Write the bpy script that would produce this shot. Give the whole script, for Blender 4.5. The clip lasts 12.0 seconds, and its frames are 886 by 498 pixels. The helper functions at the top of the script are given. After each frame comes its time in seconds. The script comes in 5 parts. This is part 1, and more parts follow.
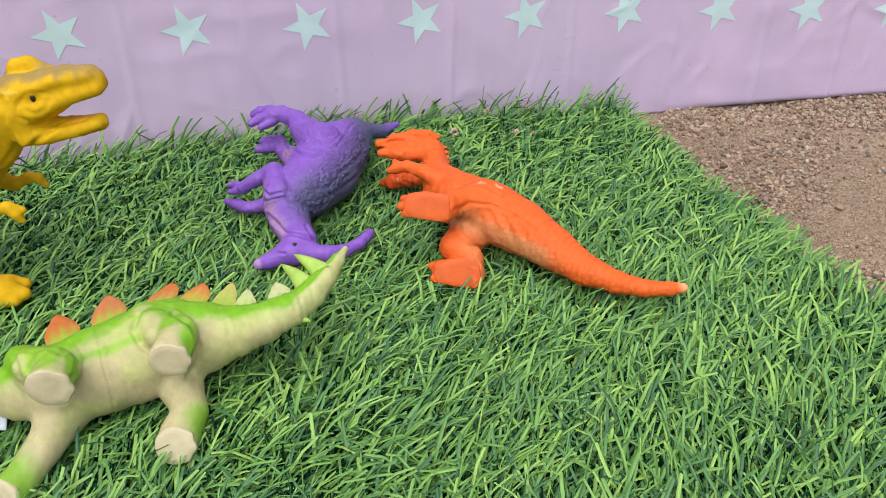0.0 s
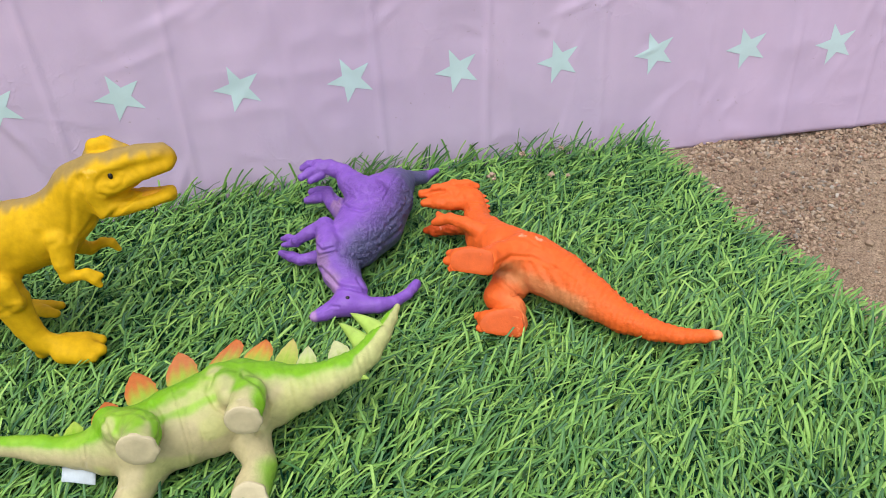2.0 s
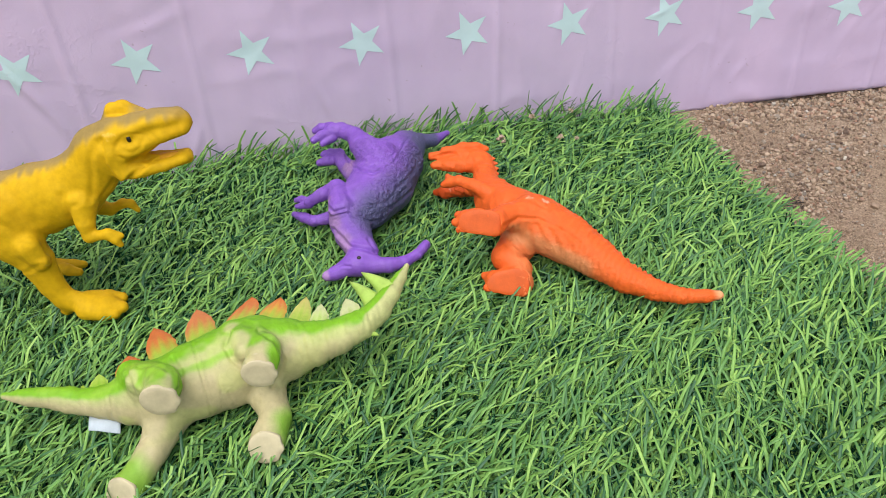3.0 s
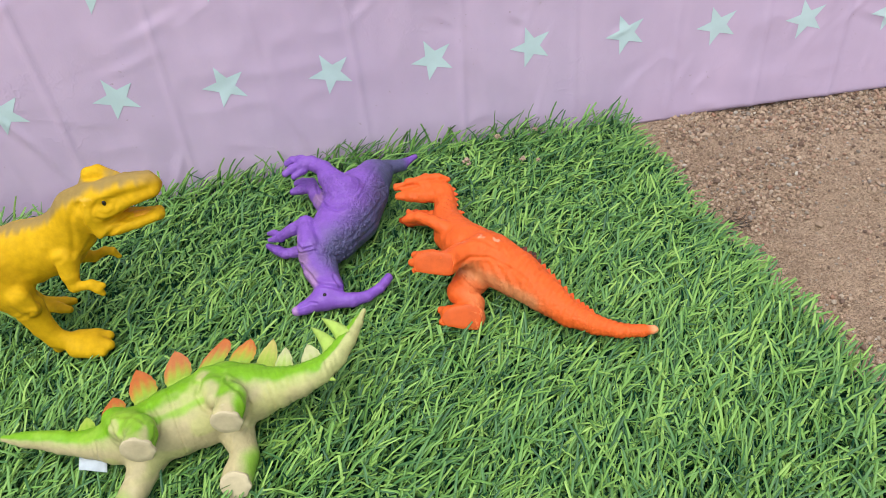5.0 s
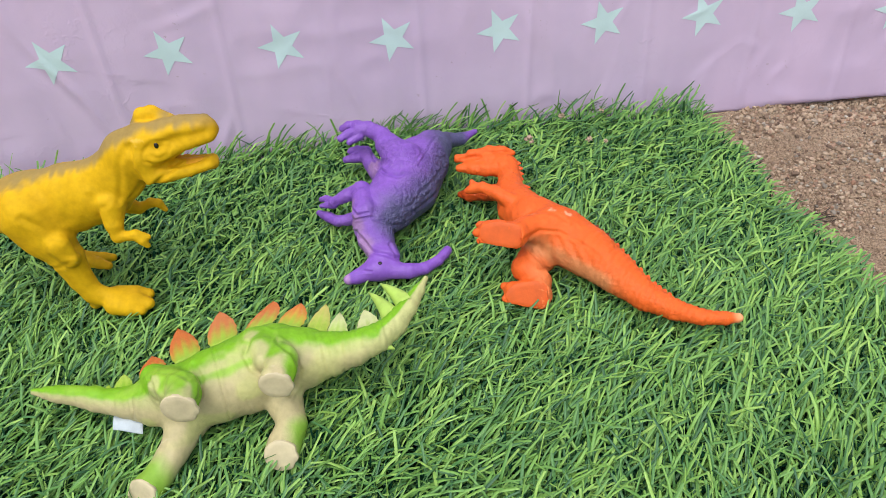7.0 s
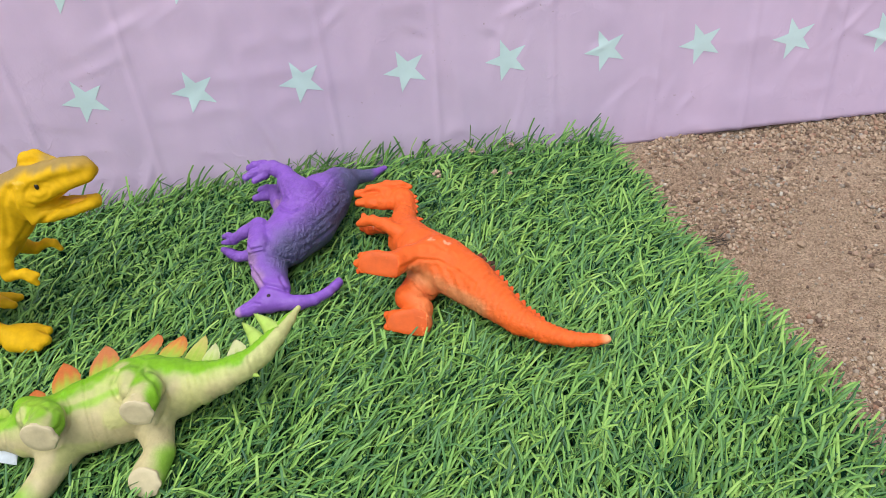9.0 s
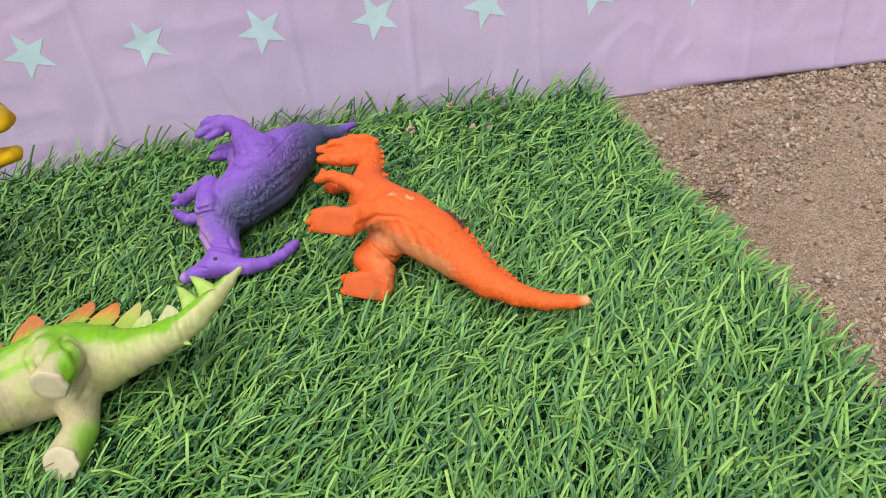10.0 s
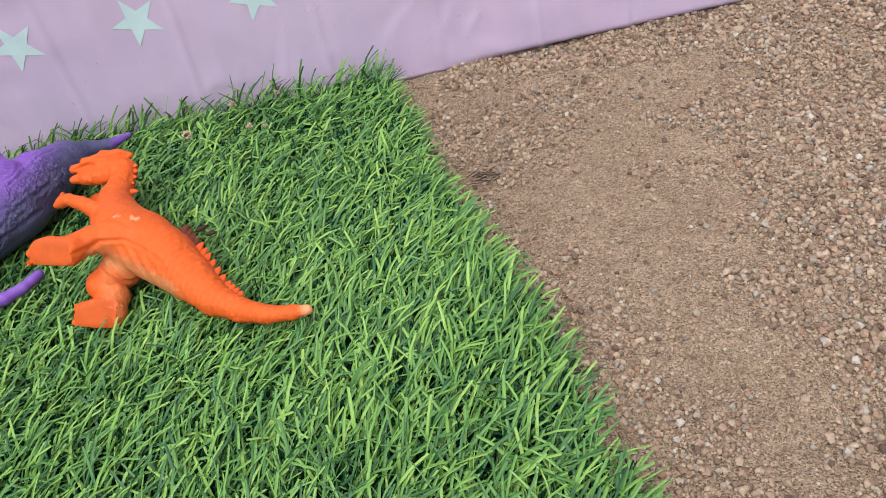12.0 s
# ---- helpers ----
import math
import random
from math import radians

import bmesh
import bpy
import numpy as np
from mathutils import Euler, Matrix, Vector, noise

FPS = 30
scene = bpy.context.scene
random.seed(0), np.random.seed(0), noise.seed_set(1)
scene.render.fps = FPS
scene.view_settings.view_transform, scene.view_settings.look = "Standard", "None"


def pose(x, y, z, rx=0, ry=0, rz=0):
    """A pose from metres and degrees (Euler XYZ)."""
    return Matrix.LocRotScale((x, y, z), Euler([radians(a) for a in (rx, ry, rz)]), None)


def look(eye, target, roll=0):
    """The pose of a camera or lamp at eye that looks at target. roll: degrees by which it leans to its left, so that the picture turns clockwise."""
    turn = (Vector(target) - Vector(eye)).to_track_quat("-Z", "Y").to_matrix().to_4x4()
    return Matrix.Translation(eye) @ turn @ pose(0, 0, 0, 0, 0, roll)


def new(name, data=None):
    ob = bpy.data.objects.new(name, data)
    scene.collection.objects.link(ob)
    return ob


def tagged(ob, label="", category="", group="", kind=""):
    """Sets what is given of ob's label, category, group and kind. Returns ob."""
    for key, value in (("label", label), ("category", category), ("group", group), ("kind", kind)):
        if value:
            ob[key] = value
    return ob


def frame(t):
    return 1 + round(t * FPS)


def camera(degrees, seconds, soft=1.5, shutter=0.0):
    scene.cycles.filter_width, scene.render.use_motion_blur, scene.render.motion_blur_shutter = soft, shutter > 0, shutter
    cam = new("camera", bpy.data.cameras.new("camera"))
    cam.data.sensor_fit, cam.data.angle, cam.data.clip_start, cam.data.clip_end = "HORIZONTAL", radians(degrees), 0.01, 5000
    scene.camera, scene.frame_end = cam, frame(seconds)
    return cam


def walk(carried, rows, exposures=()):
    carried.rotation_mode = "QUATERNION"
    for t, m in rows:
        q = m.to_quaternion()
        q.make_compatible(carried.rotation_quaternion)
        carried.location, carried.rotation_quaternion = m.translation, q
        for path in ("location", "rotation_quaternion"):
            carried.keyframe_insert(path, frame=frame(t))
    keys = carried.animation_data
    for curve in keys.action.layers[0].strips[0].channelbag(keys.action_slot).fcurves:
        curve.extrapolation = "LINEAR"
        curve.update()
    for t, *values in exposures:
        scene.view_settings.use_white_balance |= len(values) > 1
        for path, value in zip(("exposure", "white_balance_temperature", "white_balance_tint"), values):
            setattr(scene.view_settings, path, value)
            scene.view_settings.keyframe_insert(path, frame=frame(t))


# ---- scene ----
cam = camera(60.0, 12.0, 0.6)
EXPOSURE = 0.7
PATH = [
    (0, (0.021, 0.075, 0.287), (0.407, 1.684, -0.837), -0.0),
    (0.5, (0.017, 0.078, 0.283), (0.391, 1.683, -0.851), -0.6),
    (1, (0.018, 0.078, 0.3), (0.38, 1.687, -0.83), -1.3),
    (1.5, (0.02, 0.073, 0.312), (0.362, 1.705, -0.793), -1.9),
    (2, (0.011, 0.071, 0.325), (0.326, 1.704, -0.786), -2.6),
    (2.5, (0.012, 0.057, 0.334), (0.291, 1.679, -0.802), -3.1),
    (2.7, (0.009, 0.06, 0.33), (0.281, 1.668, -0.827), -3.2),
    (4.3, (0.049, 0.06, 0.375), (0.27, 1.572, -0.917), -4.6),
    (4.5, (0.048, 0.059, 0.385), (0.264, 1.569, -0.909), -5.0),
    (5, (0.054, 0.059, 0.398), (0.261, 1.571, -0.895), -5.4),
    (5.5, (0.034, 0.063, 0.38), (0.243, 1.58, -0.907), -4.6),
    (6, (0.008, 0.085, 0.363), (0.179, 1.609, -0.921), -3.8),
    (6.5, (0.021, 0.074, 0.36), (0.182, 1.603, -0.918), -3.4),
    (6.7, (0.023, 0.074, 0.355), (0.187, 1.609, -0.917), -3.3),
    (8.3, (0.054, 0.044, 0.359), (0.213, 1.631, -0.847), -3.8),
    (8.5, (0.071, 0.034, 0.351), (0.223, 1.634, -0.84), -4.3),
    (9, (0.105, 0.045, 0.353), (0.249, 1.66, -0.819), -5.4),
    (9.5, (0.123, 0.071, 0.323), (0.25, 1.685, -0.852), -6.1),
    (10, (0.136, 0.071, 0.308), (0.235, 1.667, -0.894), -7.0),
    (10.5, (0.081, 0.066, 0.303), (0.141, 1.639, -0.93), -7.5),
    (11, (0.114, 0.062, 0.306), (0.151, 1.619, -0.949), -8.6),
    (11.5, (0.167, 0.063, 0.309), (0.242, 1.608, -0.958), -9.4),
    (12, (0.272, 0.070, 0.302), (0.425, 1.594, -0.982), -11.6),
]
walk(cam, [(t, look(eye, target, roll)) for t, eye, target, roll in PATH], [(0.0, EXPOSURE), (12.0, EXPOSURE)])


# ---- light ----
world = bpy.data.worlds.new("sky")
scene.world = world
world.use_nodes = True
wn = world.node_tree
sky = wn.nodes.new("ShaderNodeTexSky")
sky.sky_type = "NISHITA"
sky.sun_disc = False
sky.sun_elevation = radians(58)
sky.sun_rotation = radians(200)
sky.air_density, sky.dust_density, sky.ozone_density = 1.0, 4.0, 1.0
wn.nodes["Background"].inputs["Strength"].default_value = 0.075
wn.links.new(sky.outputs[0], wn.nodes["Background"].inputs["Color"])
sun = new("sun", bpy.data.lights.new("sun", "SUN"))
sun.data.energy, sun.data.angle, sun.data.color = 1.95, radians(75), (1.0, 0.985, 0.96)
sun.matrix_world = look((-0.4, -0.8, 2.3), (0, 0, 0))


# ---- materials ----
def material(name, rough=0.6, spec=0.4):
    m = bpy.data.materials.new(name)
    m.use_nodes = True
    b = m.node_tree.nodes["Principled BSDF"]
    b.inputs["Roughness"].default_value = rough
    b.inputs["Specular IOR Level"].default_value = spec
    return m, m.node_tree, b


def node(nt, kind, **values):
    n = nt.nodes.new(kind)
    for key, value in values.items():
        n.inputs[key.replace("_", " ")].default_value = value
    return n


def noise_node(nt, scale, detail=4.0, rough=0.55):
    co = nt.nodes.new("ShaderNodeTexCoord")
    n = node(nt, "ShaderNodeTexNoise", Scale=scale, Detail=detail, Roughness=rough)
    nt.links.new(co.outputs["Object"], n.inputs["Vector"])
    return n


def ramp(nt, source, stops):
    r = nt.nodes.new("ShaderNodeValToRGB")
    nt.links.new(source, r.inputs[0])
    while len(r.color_ramp.elements) < len(stops):
        r.color_ramp.elements.new(0.5)
    for e, (p, c) in zip(r.color_ramp.elements, stops):
        e.position, e.color = p, (*c, 1)
    return r.outputs[0]


def mix(nt, how, fac, a, b):
    m = nt.nodes.new("ShaderNodeMix")
    m.data_type, m.blend_type = "RGBA", how
    for sock, v in ((m.inputs[0], fac), (m.inputs[6], a), (m.inputs[7], b)):
        if isinstance(v, bpy.types.NodeSocket):
            nt.links.new(v, sock)
        else:
            sock.default_value = v if sock == m.inputs[0] else (*v, 1)
    return m.outputs[2]


def bump(nt, b, height, strength, distance, before=None):
    n = node(nt, "ShaderNodeBump", Strength=strength, Distance=distance)
    nt.links.new(height, n.inputs["Height"])
    if before:
        nt.links.new(before.outputs[0], n.inputs["Normal"])
    nt.links.new(n.outputs[0], b.inputs["Normal"])
    return n


def plain(name, colour, rough=0.6, spec=0.4, vary=0.12, scale=150.0, relief=0.0003):
    """A painted or moulded surface with slight blotches and fine relief."""
    m, nt, b = material(name, rough, spec)
    n = noise_node(nt, scale)
    dark = tuple(c * (1 - vary) for c in colour)
    light = tuple(min(1, c * (1 + vary)) for c in colour)
    nt.links.new(ramp(nt, n.outputs[0], [(0.3, dark), (0.7, light)]), b.inputs["Base Color"])
    bump(nt, b, noise_node(nt, scale * 5).outputs[0], 0.4, relief)
    return m


def vinyl(name, cells, cell_depth, rough, spec=0.35, folds=0.0004, scuff=(0.7, 0.6, 0.5), scuffs=0.25, grain=0.0002, cover=0.5):
    """Moulded vinyl under spray paint held in the colour layer 'paint', with hide relief and rubbed spots."""
    m, nt, b = material(name, rough, spec)
    at = nt.nodes.new("ShaderNodeVertexColor")
    at.layer_name = "paint"
    fine = noise_node(nt, 260, 5)
    col = mix(nt, "MULTIPLY", 0.55, at.outputs[0], ramp(nt, fine.outputs[0], [(0.3, (0.72, 0.72, 0.72)), (0.65, (1, 1, 1))]))
    spots = noise_node(nt, 75, 3)
    col = mix(nt, "MIX", ramp(nt, spots.outputs[0], [(0.71, (0, 0, 0)), (0.76, (scuffs,) * 3)]), col, scuff)
    nt.links.new(col, b.inputs["Base Color"])
    co = nt.nodes.new("ShaderNodeTexCoord")
    warp = mix(nt, "LINEAR_LIGHT", 0.0035, co.outputs["Object"], noise_node(nt, 120, 2).outputs[1])
    v = nt.nodes.new("ShaderNodeTexVoronoi")
    v.feature = "DISTANCE_TO_EDGE"
    v.inputs["Scale"].default_value = cells
    nt.links.new(warp, v.inputs["Vector"])
    edge = ramp(nt, v.outputs["Distance"], [(0.0, (0, 0, 0)), (0.25, (1, 1, 1))])
    patch = noise_node(nt, 35, 2)
    some = mix(nt, "MULTIPLY", 1.0, ramp(nt, patch.outputs[0], [(cover - 0.1, (0.15,) * 3), (cover + 0.1, (1, 1, 1))]), at.outputs["Alpha"])
    where = mix(nt, "MIX", some, (1, 1, 1), edge)
    one = bump(nt, b, noise_node(nt, 45, 4).outputs[0], 0.5, folds * 4)
    two = bump(nt, b, where, 0.9, cell_depth, one)
    bump(nt, b, fine.outputs[0], 0.6, grain, two)
    rr = ramp(nt, noise_node(nt, 60, 3).outputs[0], [(0.3, (rough - 0.08,) * 3), (0.7, (rough + 0.1,) * 3)])
    nt.links.new(rr, b.inputs["Roughness"])
    return m


def turf_material():
    m, nt, b = material("turf_blade", 0.42, 0.36)
    geo = nt.nodes.new("ShaderNodeNewGeometry")
    col = ramp(nt, geo.outputs["Random Per Island"], TURF_COLOURS)
    streak = noise_node(nt, 900, 2)
    col = mix(nt, "MULTIPLY", 0.35, col, ramp(nt, streak.outputs[0], [(0.3, (0.6, 0.65, 0.6)), (0.7, (1, 1, 1))]))
    patch = noise_node(nt, 14, 3)
    col = mix(nt, "MULTIPLY", 0.5, col, ramp(nt, patch.outputs[0], [(0.35, (0.72, 0.8, 0.8)), (0.65, (1.0, 1.0, 0.95))]))
    nt.links.new(col, b.inputs["Base Color"])
    thin = nt.nodes.new("ShaderNodeBsdfTranslucent")
    nt.links.new(col, thin.inputs[0])
    blend = node(nt, "ShaderNodeMixShader", Fac=0.05)
    nt.links.new(b.outputs[0], blend.inputs[1])
    nt.links.new(thin.outputs[0], blend.inputs[2])
    nt.links.new(blend.outputs[0], nt.nodes["Material Output"].inputs[0])
    return m


TURF_COLOURS = [
    (0.0, (0.034, 0.118, 0.050)),
    (0.20, (0.086, 0.228, 0.072)),
    (0.45, (0.144, 0.322, 0.077)),
    (0.78, (0.208, 0.414, 0.086)),
    (1.0, (0.315, 0.525, 0.120)),
]
TURF = turf_material()
# Dark teal thatch, blackened further to put shade between the blades.
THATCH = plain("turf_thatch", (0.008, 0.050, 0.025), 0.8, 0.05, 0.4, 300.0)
BACKING = plain("turf_backing", (0.008, 0.01, 0.008), 0.95, 0.05)


def dirt_material():
    m, nt, b = material("dirt", 0.95, 0.12)
    big = noise_node(nt, 7, 5)
    col = ramp(nt, big.outputs[0], [(0.3, (0.37, 0.28, 0.20)), (0.52, (0.45, 0.348, 0.252)), (0.72, (0.53, 0.420, 0.312))])
    grain = noise_node(nt, 900, 4, 0.7)
    col = mix(nt, "MULTIPLY", 0.55, col, ramp(nt, grain.outputs[0], [(0.33, (0.5, 0.47, 0.45)), (0.5, (0.97, 0.95, 0.93)), (0.68, (1.25, 1.25, 1.25))]))
    grit = nt.nodes.new("ShaderNodeTexVoronoi")
    grit.inputs["Scale"].default_value = 900.0
    co = nt.nodes.new("ShaderNodeTexCoord")
    nt.links.new(co.outputs["Object"], grit.inputs["Vector"])
    tint = ramp(nt, grit.outputs["Color"], [(0.15, (0.5, 0.46, 0.43)), (0.45, (0.92, 0.90, 0.88)), (0.7, (1.1, 1.08, 1.05)), (0.92, (1.4, 1.42, 1.42))])
    col = mix(nt, "MULTIPLY", 0.7, col, tint)
    clod = noise_node(nt, 120, 5, 0.65)
    col = mix(nt, "MULTIPLY", 0.45, col, ramp(nt, clod.outputs[0], [(0.36, (0.62, 0.57, 0.54)), (0.55, (1, 1, 1))]))
    nt.links.new(col, b.inputs["Base Color"])
    one = bump(nt, b, clod.outputs[0], 0.7, 0.003)
    dome = ramp(nt, grit.outputs["Distance"], [(0.0, (1, 1, 1)), (0.75, (0, 0, 0))])
    two = bump(nt, b, dome, 1.0, 0.0014, one)
    bump(nt, b, grain.outputs[0], 0.7, 0.0008, two)
    return m


def stone_material(name, source):
    m, nt, b = material(name, 0.85, 0.25)
    if source == "object":
        src = nt.nodes.new("ShaderNodeObjectInfo").outputs["Random"]
    else:
        src = nt.nodes.new("ShaderNodeNewGeometry").outputs["Random Per Island"]
    col = ramp(nt, src, [
        (0.0, (0.13, 0.09, 0.07)), (0.15, (0.25, 0.178, 0.128)), (0.45, (0.385, 0.290, 0.205)),
        (0.65, (0.50, 0.40, 0.295)), (0.78, (0.33, 0.195, 0.135)), (0.87, (0.45, 0.38, 0.295)), (0.94, (0.23, 0.205, 0.175)), (1.0, (0.56, 0.52, 0.45))])
    n = noise_node(nt, 420, 4)
    col = mix(nt, "MULTIPLY", 0.5, col, ramp(nt, n.outputs[0], [(0.3, (0.6, 0.58, 0.56)), (0.65, (1, 1, 1))]))
    nt.links.new(col, b.inputs["Base Color"])
    bump(nt, b, n.outputs[0], 0.6, 0.0006)
    return m


def sheet_material():
    m, nt, b = material("printed_sheet", 0.55, 0.35)
    n = noise_node(nt, 3.0, 4)
    col = ramp(nt, n.outputs[0], [(0.3, SHEET_DARK), (0.7, SHEET_LIGHT)])
    co = nt.nodes.new("ShaderNodeTexCoord")
    stretch = nt.nodes.new("ShaderNodeMapping")
    stretch.inputs["Scale"].default_value = (30.0, 1.0, 0.8)
    nt.links.new(co.outputs["Object"], stretch.inputs["Vector"])
    bands = node(nt, "ShaderNodeTexNoise", Scale=1.0, Detail=2.0)
    nt.links.new(stretch.outputs[0], bands.inputs["Vector"])
    col = mix(nt, "MULTIPLY", 1.0, col, ramp(nt, bands.outputs[0], [(0.35, (0.94, 0.95, 0.96)), (0.65, (1, 1, 1))]))
    f = noise_node(nt, 28, 5)
    col = mix(nt, "MULTIPLY", 0.22, col, ramp(nt, f.outputs[0], [(0.3, (0.75, 0.72, 0.78)), (0.65, (1, 1, 1))]))
    specks = noise_node(nt, 190, 3, 0.7)
    near = noise_node(nt, 16, 2)
    dirt = mix(nt, "MULTIPLY", 1.0, ramp(nt, specks.outputs[0], [(0.66, (0, 0, 0)), (0.72, (0.5, 0.5, 0.5))]), ramp(nt, near.outputs[0], [(0.52, (0, 0, 0)), (0.66, (1, 1, 1))]))
    col = mix(nt, "MIX", dirt, col, (0.25, 0.18, 0.20))
    nt.links.new(col, b.inputs["Base Color"])
    one = bump(nt, b, noise_node(nt, 22, 5, 0.6).outputs[0], 0.22, 0.003)
    lines = ramp(nt, noise_node(nt, 26, 4, 0.6).outputs[0], [(0.465, (0, 0, 0)), (0.5, (1, 1, 1)), (0.535, (0, 0, 0))])
    folds = mix(nt, "MULTIPLY", 1.0, lines, ramp(nt, noise_node(nt, 9, 3).outputs[0], [(0.52, (0, 0, 0)), (0.68, (1, 1, 1))]))
    two = bump(nt, b, folds, 0.25, 0.0009, one)
    bump(nt, b, noise_node(nt, 900, 2).outputs[0], 0.15, 0.0003, two)
    return m


SHEET_DARK, SHEET_LIGHT = (0.585, 0.475, 0.665), (0.665, 0.540, 0.745)
SHEET = sheet_material()
STAR = plain("pale_mint_print", (0.55, 0.735, 0.768), 0.55, 0.35, 0.05, 60.0, 0.0002)
DIRT = dirt_material()
GRAVEL = stone_material("gravel", "island")
PEBBLE = stone_material("pebble", "object")


# ---- mesh helpers ----
def mesh_of(name, verts, faces, mat, smooth=True, colours=None):
    """A mesh from arrays: vertices n x 3, faces as one array m x k, or a list of such."""
    me = bpy.data.meshes.new(name)
    verts = np.asarray(verts, dtype=np.float32)
    groups = faces if isinstance(faces, list) else [faces]
    groups = [np.asarray(g, dtype=np.int32) for g in groups if len(g)]
    loops = np.concatenate([g.ravel() for g in groups])
    sizes = np.concatenate([np.full(len(g), g.shape[1], dtype=np.int32) for g in groups])
    me.vertices.add(len(verts))
    me.vertices.foreach_set("co", verts.ravel())
    me.loops.add(len(loops))
    me.loops.foreach_set("vertex_index", loops)
    me.polygons.add(len(sizes))
    me.polygons.foreach_set("loop_start", np.concatenate([[0], np.cumsum(sizes)[:-1]]).astype(np.int32))
    me.polygons.foreach_set("use_smooth", np.full(len(sizes), smooth))
    me.update(calc_edges=True)
    if colours is not None:
        layer = me.color_attributes.new("paint", "FLOAT_COLOR", "POINT")
        layer.data.foreach_set("color", np.concatenate([colours, np.ones((len(verts), 4 - colours.shape[1]))], axis=1).astype(np.float32).ravel())
    me.materials.append(mat)
    me.validate()
    return me


def part(name, data, parent, label="", m=None):
    ob = new(name, data)
    ob.parent = parent
    if m is not None:
        ob.matrix_basis = m
    return tagged(ob, label) if label else ob


def from_bm(name, bm, mat, smooth=True):
    me = bpy.data.meshes.new(name)
    bmesh.ops.recalc_face_normals(bm, faces=bm.faces)
    bm.to_mesh(me)
    bm.free()
    me.materials.append(mat)
    for p in me.polygons:
        p.use_smooth = smooth
    return me


def lattice(shape, seed):
    return np.random.RandomState(seed).rand(*shape).astype(np.float32)


def value_noise(points, size, seed):
    """Smooth noise from 0 to 1 at n x 3 points, with features of that size."""
    table = lattice((32, 32, 32), seed)
    q = np.asarray(points) / size
    i = np.floor(q).astype(int)
    f = q - i
    f = f * f * (3 - 2 * f)
    out = 0
    for dx in (0, 1):
        for dy in (0, 1):
            for dz in (0, 1):
                w = (f[:, 0] if dx else 1 - f[:, 0]) * (f[:, 1] if dy else 1 - f[:, 1]) * (f[:, 2] if dz else 1 - f[:, 2])
                out = out + w * table[(i[:, 0] + dx) % 32, (i[:, 1] + dy) % 32, (i[:, 2] + dz) % 32]
    return out


def step01(x, lo, hi):
    t = np.clip((x - lo) / (hi - lo), 0, 1)
    return t * t * (3 - 2 * t)


# ---- the ground ----
def ground_height(x, y):
    p = np.stack([x, y, np.zeros_like(x)], axis=1)
    h = 0.007 * (value_noise(p, 0.11, 3) - 0.5) + 0.004 * (value_noise(p, 0.03, 4) - 0.5) + 0.0018 * (value_noise(p, 0.009, 5) - 0.5)
    near = np.clip((np.abs(x - 0.6) - 0.8) / 0.5, 0, 1)
    h = h * (1 - near)
    under = np.clip((0.385 - x) / 0.05, 0, 1) * (y > 0.0)
    return h * (1 - under) + (np.minimum(h, 0.0) - 0.002) * under - 0.001


def build_ground():
    def lines(lo, hi, step):
        mid = np.arange(lo, hi + step / 2, step)
        out = np.geomspace(0.02, 60, 28)
        return np.concatenate([lo - out[::-1], mid, hi + out])
    xs, ys = lines(0.26, 1.05, 0.0035), lines(0.12, 0.9, 0.0035)
    gx, gy = np.meshgrid(xs, ys)
    x, y = gx.ravel(), gy.ravel()
    verts = np.stack([x, y, ground_height(x, y)], axis=1)
    n = np.arange(len(xs) * len(ys)).reshape(len(ys), len(xs))
    faces = np.stack([n[:-1, :-1], n[:-1, 1:], n[1:, 1:], n[1:, :-1]], axis=-1).reshape(-1, 4)
    tagged(new("ground", mesh_of("ground", verts, faces, DIRT)), "dry reddish brown dirt with fine sand and gravel", "ground", kind="structure")


build_ground()


# ---- the backdrop sheet ----
SHEET_BOTTOM = -0.002


crease_rng = random.Random(77)
CREASES = [(0.335, 0.05, 0.7, 0.03, 0.0009), (0.36, 0.062, -0.4, 0.02, 0.0007), (0.375, 0.05, 1.2, 0.02, 0.0006), (-0.2, 0.09, 2.0, 0.08, 0.003), (-0.09, 0.035, 1.1, 0.03, 0.002), (0.02, 0.05, 1.9, 0.03, 0.002)]
CREASES += [(crease_rng.uniform(-0.3, 0.7), crease_rng.uniform(0.02, 0.2), crease_rng.uniform(0.2, 2.9), crease_rng.uniform(0.012, 0.045), crease_rng.uniform(0.0005, 0.0016)) for _ in range(70)]


